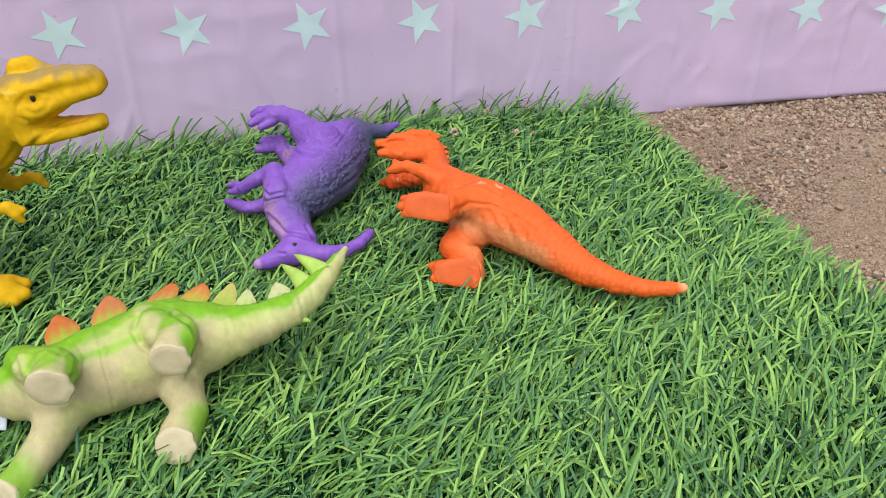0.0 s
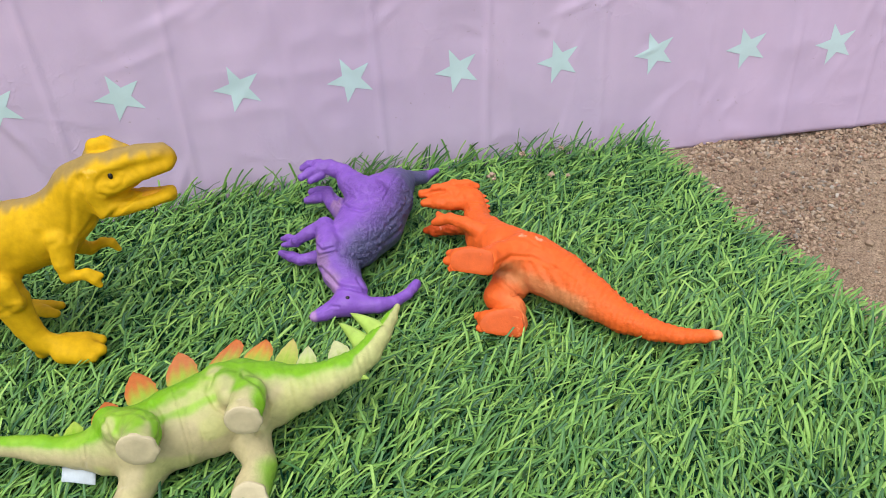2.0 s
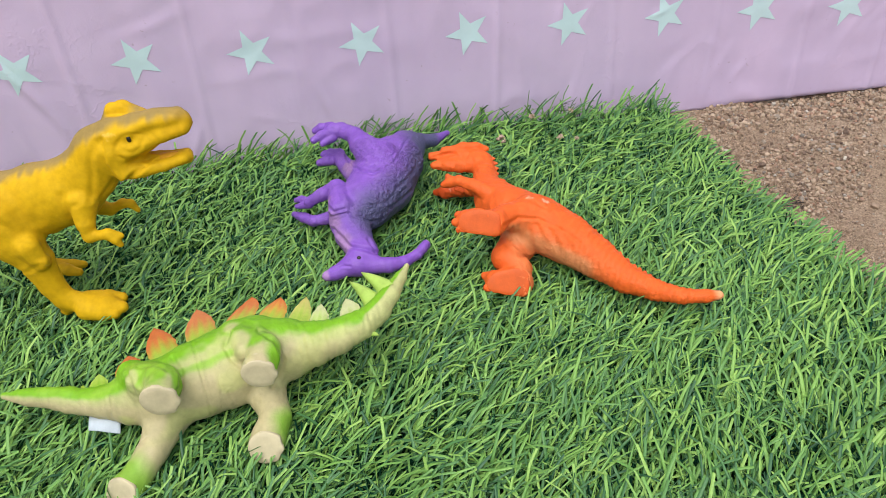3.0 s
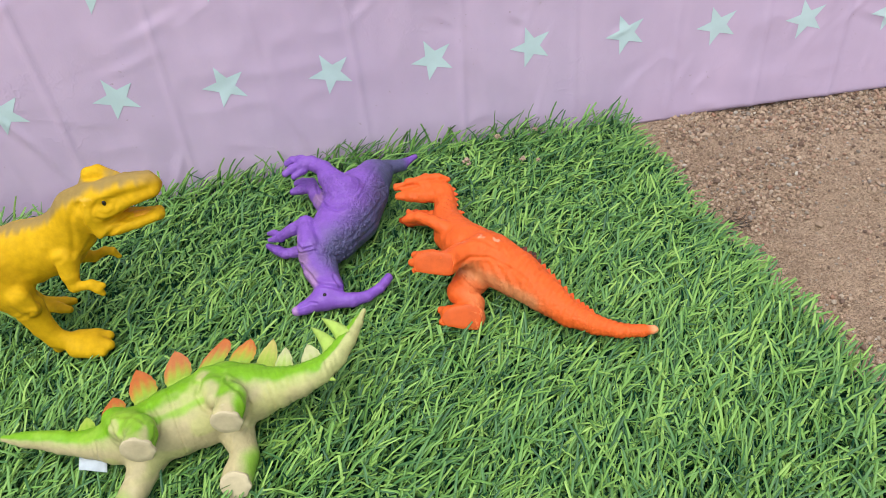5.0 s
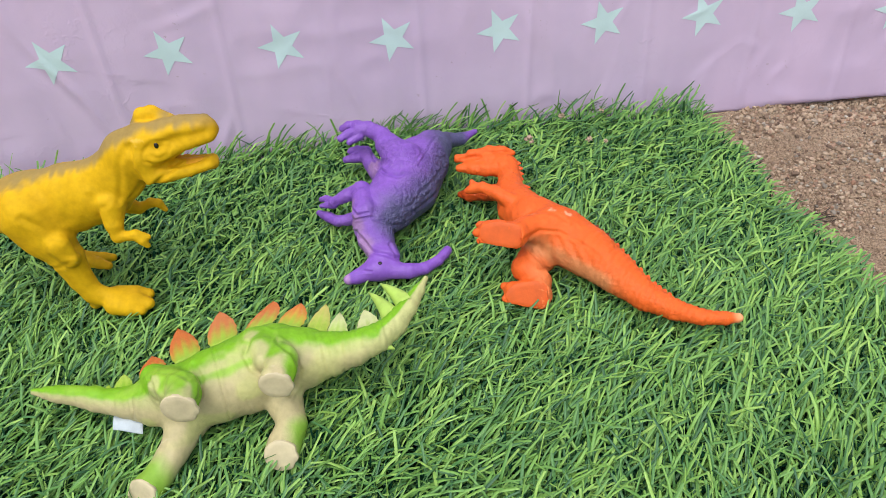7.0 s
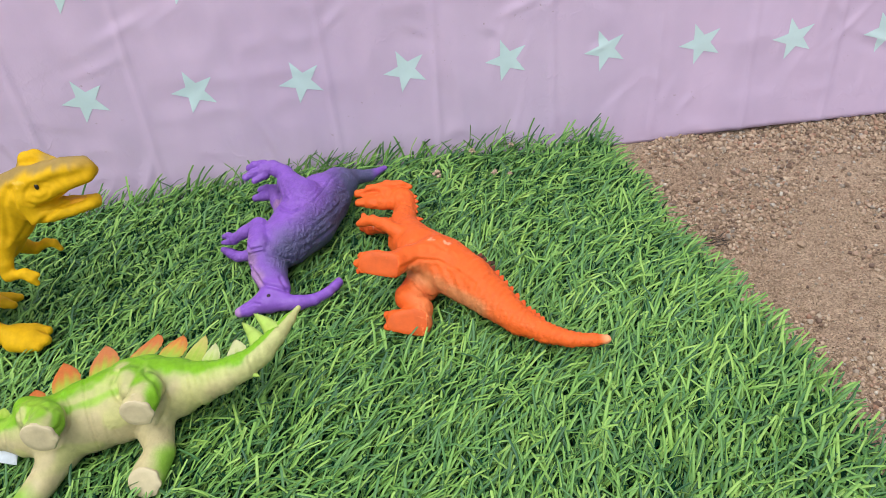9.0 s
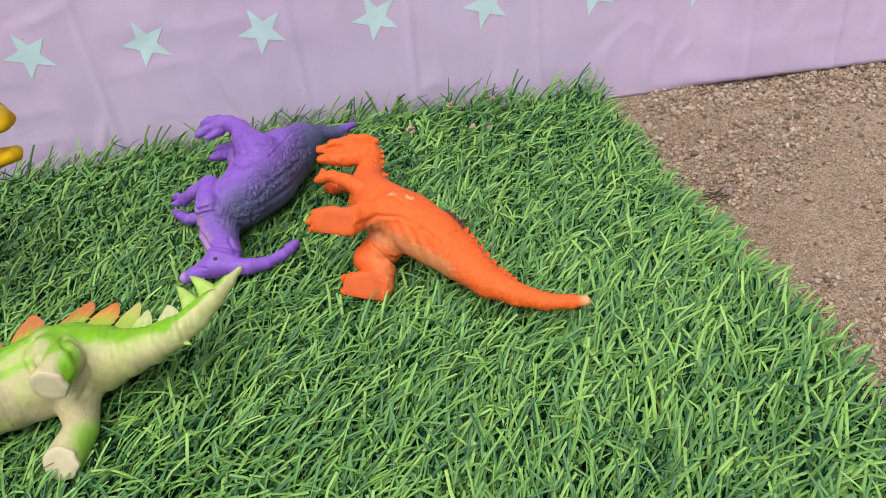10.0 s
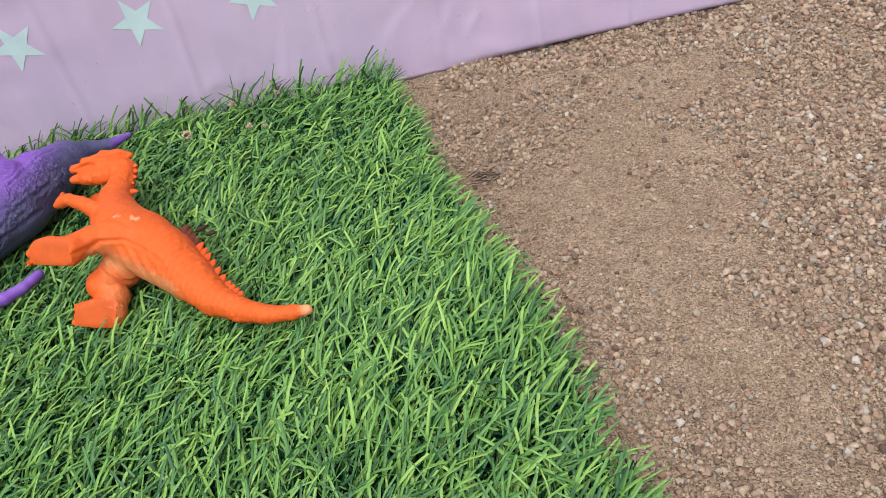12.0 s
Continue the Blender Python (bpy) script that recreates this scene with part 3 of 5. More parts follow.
    stripe = to_line(mm, [(1, -6, 34), (15, -4, 37), (30, -1, 40)]) + 4 * (value_noise(mm * (0.6, 1, 1), 6, 38) - 0.5)
    green = np.maximum(green, 0.85 * (1 - step01(stripe, 0.8, 4.2)))
    for line, r in (([(-17, 7, 35), (-4, -6, 45), (3, -13, 45), (6, -21, 43), (5, -29, 42)], 8.5), ([(36, 14, 42), (44, 0, 45), (52, -8, 43), (55, -16, 41), (52, -24, 38)], 9.0)):
        dd = to_line(mm, line) + 4.0 * (value_noise(mm, 7, 35) - 0.5)
        green = np.maximum(green, 0.97 * (1 - step01(dd, r * 0.45, r)))
    for c, r in (((-17, -8, 40), 6), ((36, 2, 45), 8), ((30, 16, 42), 6)):
        dd = np.linalg.norm(mm - c, axis=1) + 3 * (value_noise(mm, 6, 39) - 0.5)
        green = green * (0.25 + 0.75 * step01(dd, r * 0.4, r))
    for c, r in (((-27, -42, 3), 20), ((53, -27, 6), 14), ((48, -36, 0), 11), ((-9, -24, 44), 4)):
        dd = np.linalg.norm(mm - c, axis=1) + 3 * (value_noise(mm, 6, 36) - 0.5)
        green = np.maximum(green, 0.85 * (1 - step01(dd, r * 0.4, r)))
    col = blend(CREAM, GREEN, green)
    col = blend(col, (0.50, 0.58, 0.20), 0.6 * (1 - green) * step01(along, 78, 104))
    col = blend(col, (0.45, 0.62, 0.10), step01(value_noise(mm, 14, 37), 0.6, 0.8) * 0.25)
    root = toy("lime green and cream plated toy dinosaur lying on its side", (-0.08, 0.36, 0.024), mesh_of("body", v, f, vinyl("green_vinyl", 260, 0.0001, 0.5, 0.28, grain=0.00035, scuff=(0.8, 0.75, 0.6), scuffs=0.15), True, col))
    orange, leaf, pale = (0.50, 0.14, 0.032), (0.28, 0.45, 0.04), (0.48, 0.52, 0.26)
    rust = (0.50, 0.17, 0.055)
    for base, tip, half, along, cols in (
        ((-28, 25, 17), (-31, 37, 15), 7.0, (1, 0.35, 0), (leaf, orange, orange)),
        ((-10, 34, 18), (-18, 54, 18), 8.0, (1, 0.45, 0), (leaf, orange, orange)),
        ((10, 41, 20), (6, 62, 20), 8.4, (1, 0.4, 0), (leaf, rust, rust)),
        ((30, 47, 21), (38, 64, 21), 9.2, (1, 0.35, 0), (leaf, rust, orange)),
        ((48, 44, 22), (55, 57, 23), 7.4, (1, -0.2, 0), (leaf, (0.55, 0.30, 0.05), orange)),
        ((63, 31, 25), (70, 50, 26), 6.2, (1, -0.35, 0.1), (leaf, (0.36, 0.46, 0.08), (0.46, 0.42, 0.12))),
        ((75, 22, 28), (78, 37, 30), 5.6, (1, -0.3, 0.1), ((0.30, 0.50, 0.06), (0.44, 0.56, 0.18), pale)),
        ((94, 13, 36), (92, 28, 38), 6.6, (1, 0.3, 0.2), (leaf, pale, pale)),
        ((-41, 12, 19), (-43, 22, 19), 5.0, (1, 0.1, 0), (GREEN, leaf, (0.36, 0.52, 0.08))),
        ((-49, 10, 19), (-50, 15.5, 19), 3.0, (1, -0.1, 0), (GREEN, leaf, leaf)),
        ((-56, 12, 19), (-57, 17, 19), 2.8, (1, -0.1, 0), (GREEN, leaf, leaf)),
    ):
        base, tip = (base[0] - 0.5, base[1] - 4, base[2]), (tip[0] - 0.5, tip[1], tip[2])
        part("back_plate", plate_mesh("back_plate", cols, base, tip, half * 0.88, along), root)
    horn = plain("pale_green_spike", (0.36, 0.54, 0.10), 0.5)
    for base, tip, r, bend in (((107.5, 14, 39), (101, 40, 41), 6.2, -0.22), ((115.5, 23, 41), (107.5, 44.5, 43), 6.0, -0.24), ((97, 4, 35), (106, 1, 33), 3.0, 0.1)):
        part("tail_spike", spine("tail_spike", horn, base, tip, r, bend), root)
    pad = plain("cream_sole", (0.53, 0.47, 0.30), 0.6)
    for c, w in soles:
        part("foot_sole", sole_mesh("foot_sole", c, w, field, pad, [(2.6, 0.13, 0.24), (3.3, 0.15, 0.24), (4.0, 0.11, 0.22)]), root)
    bm = bmesh.new()
    rows = []
    for i in range(9):
        t = i / 8
        row = []
        for s, lift in ((0, 0.25), (0.5, 0.6), (1, 0.25), (1, -0.25), (0, -0.25)):
            p = Vector((-48 + 16 * t, 2 - 4.5 * t - 8 * s, 10 - 3.5 * s + lift + 0.8 * math.sin(4 * t + s)))
            row.append(bm.verts.new(p / 1000))
        rows.append(row)
    for a, b in zip(rows, rows[1:]):
        for j in range(5):
            bm.faces.new((a[j], b[j], b[(j + 1) % 5], a[(j + 1) % 5]))
    bm.faces.new(rows[0])
    bm.faces.new(rows[-1][::-1])
    part("fabric_tag", from_bm("fabric_tag", bm, plain("white_tag", (0.46, 0.53, 0.58), 0.8, 0.2)), root, "white woven fabric tag")


build_stegosaurus()


# ---- the purple crested toy, on its side ----
def build_parasaurolophus():
    chains = [
        (7, 2, 0.92, [(-42.5, -57.5, 6, 3.7), (-37, -57, 7, 4.8), (-25, -55, 10, 7.8), (-18, -46, 12, 9.6), (-22.5, -29, 14.5, 11.4), (-23, -17, 17.5, 13.2), (-11, -2, 20, 19.0), (2.8, 15.5, 22, 23.0), (16, 44, 22, 21.5),
                      (30, 70, 19, 14.2), (41, 82, 16, 7.2), (54, 89, 12, 5.0), (68, 100, 11, 1.9)]),
        (5, 1, 1.0, [(-19.6, -56.5, 9.5, 6.2), (-3.2, -59, 8, 4.9), (7, -57, 7, 3.8), (16.6, -51, 7, 3.3), (21, -46, 7, 3.0), (24, -41.9, 7, 3.2)]),
        (2.5, 1, 1.0, [(3.8, 30, 35.0, 15.4), (-5.4, 46, 40, 8.4), (-8.8, 57, 42, 6.2), (-17.2, 67.7, 43, 5.2), (-25, 69.4, 43, 5.2)]),
        (1.2, 1, 1.0, [(-24.7, 74, 43, 4.0), (-32, 75, 43, 3.2), (-36.9, 75.5, 41, 2.3)]),
        (1.2, 1, 1.0, [(-25.4, 68, 42, 4.0), (-33, 65.5, 41.5, 3.2), (-38.9, 62.8, 40, 2.2)]),
        (1.2, 1, 1.0, [(-25, 66, 39, 3.6), (-33, 60.8, 37, 2.1)]),
        (4, 1, 1.0, [(-11.7, 44.5, 18, 9.3), (-18.3, 59.2, 17, 5.6), (-22, 73.8, 17, 5.0)]),
        (1.2, 1, 1.0, [(-21.7, 77, 18, 4.2), (-28, 79.6, 18, 3.4), (-33, 81.1, 17, 2.5)]),
        (1.2, 1, 1.0, [(-24, 72.5, 16, 4.2), (-31, 73, 16, 3.4), (-37.2, 72.9, 15, 2.5)]),
        (1.5, 1, 1.0, [(-27, -15, 27, 8.6), (-27.4, -4, 30, 7.0), (-27.7, 5.4, 31, 6.0), (-37.9, 7.7, 27, 4.1), (-48.5, 10, 21, 3.3)]),
        (1.2, 1, 1.0, [(-47.7, 12, 20, 2.7), (-53, 17.5, 19, 2.4), (-57.5, 20.5, 17, 1.7)]),
        (1.2, 1, 1.0, [(-47.9, 10.1, 19, 2.7), (-57.4, 14.1, 16, 1.7)]),
        (2, 1, 1.0, [(-30, -2, 14, 5.0), (-38, 1.0, 11, 3.8), (-47.5, 2.8, 9, 3.4), (-53.4, 10.5, 8, 3.3), (-60.7, 20.2, 6, 1.9)]),
    ]
    v, f, _ = figure(chains, 0.0008, dents=[((-46, -60, 8.5), (-30, -62, 13), 0.9)])
    n = normals_of(v, f)
    mm = v * 1000
    folds = [
        ([(-16.9, 38.6), (-15.5, 30.3), (-9.8, 23.0), (-1.3, 18.9), (3.9, 20.0)], 1.2, 1.3),
        ([(-36.0, 0.1), (-32.9, -4.5), (-25.8, -3.8)], 0.8, 0.9),
        ([(-34.0, -7.0), (-25.4, -6.5)], 0.7, 0.7),
        ([(-34.8, -14.9), (-29.9, -21.4), (-25.9, -27.9), (-17.5, -30.6), (-10.0, -34.0)], 1.0, 1.1),
        ([(-13.7, -25.3), (-10.2, -33.0)], 0.8, 0.7),
        ([(-39.6, -39.8), (-32.0, -38.2), (-27.5, -39.3)], 0.6, 0.6),
        ([(14.9, 23.9), (25.0, 36.3), (33.0, 45.8)], 1.0, 0.6),
        ([(12.6, 6.0), (22.2, 11.9), (32.2, 21.8)], 1.0, 0.7),
        ([(-23.1, -7.1), (-15.4, -12.4), (-7.1, -13.4)], 1.0, 0.8),
        ([(3.0, -7.2), (14.0, -2.0), (24.5, 4.6)], 1.0, 0.7),
    ]
    rough = 1 - step01(to_line(mm, [(30, 34, 32), (27, 26, 33), (17, 10, 37), (11, -4, 35), (4, -10, 33), (-2, -18, 24), (-9, -24, 25)]), 5, 20)
    rough = np.maximum(np.maximum(rough, 0.2), 0.6 * (1 - step01(to_line(mm, [(-6, 30, 46), (4, 12, 44), (16, 20, 44)]), 5, 16)))
    calm = step01(mm[:, 1], -50, -38)
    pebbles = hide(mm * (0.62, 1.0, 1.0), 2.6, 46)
    fold = np.abs(value_noise(mm * (0.6, 1.1, 1), 5, 41) - 0.5)
    v = v + n * (creases(cast(mm, (-24, -436, 336), 0.57), folds) * facing(mm, n, (-24, -436, 336)) + calm * (0.0008 * (value_noise(mm, 8, 42) - 0.5) + rough * (0.0009 * pebbles + 0.0060 * np.clip(fold - 0.03, -0.03, 0.10) + 0.0035 * np.clip(np.abs(value_noise(mm * (1.0, 0.5, 1), 4, 47) - 0.5), 0, 0.12)) + 0.0004 * (value_noise(mm, 2.4, 43) - 0.5)))[:, None]
    spray = 5 * (value_noise(mm, 8, 44) - 0.5) + 3 * (value_noise(mm, 3, 45) - 0.5)
    violet, slate, mauve = (0.205, 0.084, 0.46), (0.072, 0.082, 0.165), (0.36, 0.22, 0.36)
    edge = to_line(mm, [(54, 88, 12), (44, 72, 20), (36, 32, 20), (26, 8, 18), (12, -13, 18), (-4, -23, 18)]) + spray
    front = np.minimum(to_line(mm, [(-17, 44, 24), (-20, 32, 25), (-19, 24, 26)]), to_line(mm, [(-33, -12, 26), (-34, -21, 22), (-31, -34, 20), (-28, -46, 16)])) + spray
    col = blend(violet, mauve, 0.7 * (1 - step01(front, 2, 9)))
    col = blend(col, (0.5, 0.3, 0.5), 0.6 * step01(-mm[:, 0], 40.5, 43) * step01(-mm[:, 1], 52, 55))
    # Cell tops paler: dry-brushed paint, and their sheen put into the colour.
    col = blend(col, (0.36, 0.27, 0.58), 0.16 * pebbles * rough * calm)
    col = blend(col, (0.30, 0.17, 0.52), 0.15 * step01(value_noise(mm, 10, 48) + 0.4 * (value_noise(mm, 2.5, 49) - 0.5), 0.55, 0.8))
    col = blend(col, slate, 0.93 * (1 - step01(edge, 9, 32)) * (1 - step01(mm[:, 0], 55, 62)))
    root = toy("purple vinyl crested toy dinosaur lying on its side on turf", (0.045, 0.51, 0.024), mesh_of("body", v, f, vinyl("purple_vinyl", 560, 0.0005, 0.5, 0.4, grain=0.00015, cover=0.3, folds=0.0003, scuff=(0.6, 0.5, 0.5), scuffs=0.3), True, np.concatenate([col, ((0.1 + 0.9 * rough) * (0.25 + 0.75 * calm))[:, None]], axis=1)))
    part("eye", bead("eye", BLACK, 0.0014, (1, 1, 0.7)), root, "small black painted eye", pose(-0.0215, -0.0580, 0.0168))


build_parasaurolophus()


# ---- the orange toy, on its side ----
def build_orange():
    chains = [
        (4, 2, 0.95, [(3.5, 82, 25, 7.6), (1.8, 67, 24, 8.0), (-1, 51, 23, 10.4), (1.3, 34, 23, 14.4), (7.5, 15.4, 24, 17.2), (20, -1.3, 24, 18.2), (34, -18.4, 21, 16.1),
                      (46.8, -37, 17, 12.4), (58.6, -55.5, 13, 8.6), (72, -67.4, 11, 6.4), (86, -75.6, 10, 4.8), (98.5, -79.2, 10, 3.9), (106.6, -80.2, 10, 2.7)]),
        (4, 2, 0.85, [(0, 85, 27, 7.8), (-10, 89.5, 29, 5.0), (-21, 93.5, 29, 4.4), (-30.5, 96.5, 28, 3.2)]),
        (3, 2, 0.85, [(-1, 81, 26, 7.8), (-12.5, 83.5, 25, 5.8), (-22, 86.3, 25, 5.0), (-30.5, 88.3, 25, 3.0)]),
        (2, 1, 1.0, [(-22, 94.5, 32, 2.4), (-8, 93, 34, 3.0), (2, 92, 33.5, 2.8), (9, 90, 31, 1.6)]),
        (2.5, 1, 1.0, [(15, -1, 30, 15.2), (-2, -6, 37, 7.8), (-13, -13, 39, 7.6)]),
        (2, 1, 1.0, [(-12, -15, 39, 7.6), (-22, -11, 40, 7.8), (-28, -8, 40, 6.4)]),
        (1.2, 1, 1.0, [(-28, -10, 40, 4.0), (-35, -7, 39, 2.6)]),
        (1.2, 1, 1.0, [(-26, -6, 40, 4.0), (-32, -1, 40, 2.6)]),
        (1.2, 1, 1.0, [(-28, -13, 39, 4.0), (-34, -14, 38, 2.4)]),
        (4, 1, 1.0, [(4, -7, 13, 12.0), (-5.2, -15.6, 12, 9.2), (1, -26, 9, 7.6), (-2, -33, 7, 8.2)]),
        (2, 1, 1.0, [(-1, -36, 6, 7.8), (-10, -32, 6.5, 8.0), (-16, -29, 6.5, 6.2)]),
        (1.2, 1, 1.0, [(-15, -28, 7, 4.0), (-21, -24, 7, 2.6)]),
        (1.2, 1, 1.0, [(-15, -33, 5, 4.0), (-22, -33, 4.5, 2.4)]),
        (1.2, 1, 1.0, [(-5, 30, 32, 6.0), (-14, 37, 36, 4.2), (-22, 43, 37, 3.4), (-28, 46, 35, 3.2), (-32, 47, 33, 1.8)]),
        (1.5, 1, 1.0, [(-26, 45, 36, 2.8), (-28, 53, 36, 1.7)]),
        (3, 1, 1.0, [(-3, 62, 17, 6.4), (-15, 73, 11, 5.4), (-25, 80, 6, 4.6), (-31, 86, 3, 2.4)]),
        (1.2, 1, 1.0, [(-13, 74, 14, 3.6), (-20, 79, 12, 3.0), (-25, 82, 10, 2.2)]),
    ]
    soles = [((-22, -14.8, 40.5), (-0.25, -0.84, 0.48)), ((-9.5, -35.8, 7.8), (-0.2, -0.83, 0.52))]
    v, f, field = figure(chains, 0.0008, cuts=[(c, w, 13.5) for c, w in soles], dents=[((-34, 92.8, 29), (-16, 88.8, 32.5), 1.9)])
    n = normals_of(v, f)
    mm = v * 1000
    folds = [
        ([(-3.3, 14.7), (8.9, 20.5), (22.6, 18.2), (30.1, 11.1)], 1.1, 0.45),
        ([(-1.5, 2.6), (10.3, 6.8), (22.5, 4.1), (34.0, -5.8), (40.1, -14.7)], 1.1, 0.6),
        ([(0.1, -16.6), (16.5, -18.7), (28.9, -30.5), (37.5, -41.2), (50.6, -48.3)], 0.8, 0.6),
        ([(-16.1, 34.5), (-14.3, 21.4), (-10.8, 12.0)], 1.0, 0.7),
        ([(-0.9, -5.8), (3.9, -14.3), (6.9, -20.3)], 1.0, 0.8),
        ([(-14.4, -25.0), (-5.7, -25.2), (0.0, -28.5)], 0.9, 0.6),
        ([(1.3, 48.1), (8.0, 43.5)], 0.8, 0.5),
        ([(1.6, 55.3), (8.9, 51.8)], 0.8, 0.5),
    ]
    v = v + n * (creases(cast(mm, (-99, -376, 336), 0.64), folds) * facing(mm, n, (-99, -376, 336)))[:, None]
    run = (mm[:, 0] - mm[:, 1]) * 0.70
    ring = np.sin(run * 1.75) * step01(run, 20, 45) * step01(-run, -128, -115)
    ribs = np.sin(mm[:, 0] * 1.35 + mm[:, 1] * 0.5) * step01(-np.abs(mm[:, 0] - 12), -26, -14) * step01(-mm[:, 1], -4, 4) * step01(mm[:, 2], 18, 26) * step01(-mm[:, 2], -37, -33)
    wrinkle = np.abs(value_noise(mm * (1.0, 0.5, 1.0), 3.2, 54) - 0.5) + 0.7 * np.abs(value_noise(mm * (0.6, 1.1, 1.0), 5.0, 55) - 0.5)
    v = v + n * ((0.0006 + 0.0009 * step01(mm[:, 1], 48, 60)) * (wrinkle - 0.2) * (0.35 + 0.65 * step01(-mm[:, 0], -95, -70)) + 0.00020 * ring + 0.00040 * ribs + 0.0006 * (1 - 0.7 * step01(mm[:, 0], 60, 85)) * (value_noise(mm * (1, 0.6, 1), 7, 51) - 0.5) + 0.0002 * hide(mm, 1.9, 57) * step01(mm[:, 0] - mm[:, 1], 10, 40) + 0.0004 * (value_noise(mm, 3, 52) - 0.5))[:, None]
    orange, deep, tan = (0.73, 0.120, 0.017), (0.45, 0.050, 0.010), (0.60, 0.25, 0.10)
    axis_y = np.interp(mm[:, 0], [-10, 4, 13, 36, 60, 86], [20, -2, -16, -36, -66, -84])
    belly = axis_y - mm[:, 1] + 5 * (value_noise(mm, 9, 53) - 0.5)
    under = to_line(cast(mm, (-99, -376, 336), 0.64), [(-4.6, 5.6), (4.4, -2.8), (15.0, -11.8), (25.0, -20.4), (34.5, -29.3)]) + 3 * (value_noise(mm, 5, 58) - 0.5)
    col = blend(orange, tan, 0.75 * (1 - step01(under, 2.5, 8)) * (1 - step01(mm[:, 2], 34, 39)))
    col = blend(col, tan, 0.4 * step01(belly, -2, 9) * step01(mm[:, 0], -8, 2) * step01(-mm[:, 0], -60, -38) * step01(mm[:, 1], -70, -40) * step01(-mm[:, 1], -8, 4) * (1 - step01(mm[:, 2], 34, 39)))
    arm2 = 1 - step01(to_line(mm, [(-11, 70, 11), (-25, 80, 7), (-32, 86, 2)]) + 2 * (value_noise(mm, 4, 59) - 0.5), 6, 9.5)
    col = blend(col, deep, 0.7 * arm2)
    col = blend(col, (0.9, 0.42, 0.2), 0.8 * step01(mm[:, 0], 101, 107))
    for spot in ((1, -1, 43), (14, 0, 44.5), (24, -4, 42)):
        rub = np.linalg.norm((mm - spot) * (0.7, 1.2, 1), axis=1) + 5 * (value_noise(mm, 1.6, 56) - 0.5)
        col = blend(col, (0.85, 0.42, 0.26), 0.7 * (1 - step01(rub, 1.0, 2.6)))
    spiky = vinyl("orange_vinyl", 330, 0.00012, 0.58, 0.28, grain=0.0006, folds=0.0004, scuff=(0.85, 0.5, 0.36), scuffs=0.5)
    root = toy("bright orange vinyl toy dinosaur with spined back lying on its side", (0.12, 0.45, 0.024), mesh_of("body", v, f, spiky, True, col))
    pad = plain("orange_sole", (0.60, 0.100, 0.014), 0.55, 0.35, 0.10)
    for c, w in soles:
        part("foot_sole", sole_mesh("foot_sole", c, w, field, pad, grow=0.97, rise=0.42), root)
    spike = plain("orange_spine", (0.80, 0.10, 0.012), 0.55)
    # The first four spines stand in shade, which is put into their brown colour.
    umber = plain("shaded_spine", (0.13, 0.028, 0.012), 0.55)
    crest = [Vector((42, 0, 22)), Vector((49, -14, 20.5)), Vector((55.5, -29, 17.5)), Vector((64, -49, 14)), Vector((71, -59, 12.5))]
    for i in range(14):
        t = i / 13 * 3.999
        p = crest[int(t)].lerp(crest[int(t) + 1], t - int(t))
        part("spine", spine("spine", umber if i < 4 else spike, p, p + Vector((6.2, 3.4, 1.4)) * (1 - 0.35 * i / 13), 3.9, -0.25, 0.5), root, "spine coloured dark brown as if shaded" if i < 4 else "")
    for p, q in (((9.5, 82, 27), (13, 81, 28)), ((9.5, 77, 26), (13.5, 75.5, 27)), ((8.8, 71.5, 25), (12.8, 70, 26)), ((8, 66, 25), (11.5, 64, 25)), ((9, 56, 24), (14, 56, 24))):
        part("spine", spine("spine", spike, p, q, 2.6, 0.2, 0.7), root)


build_orange()


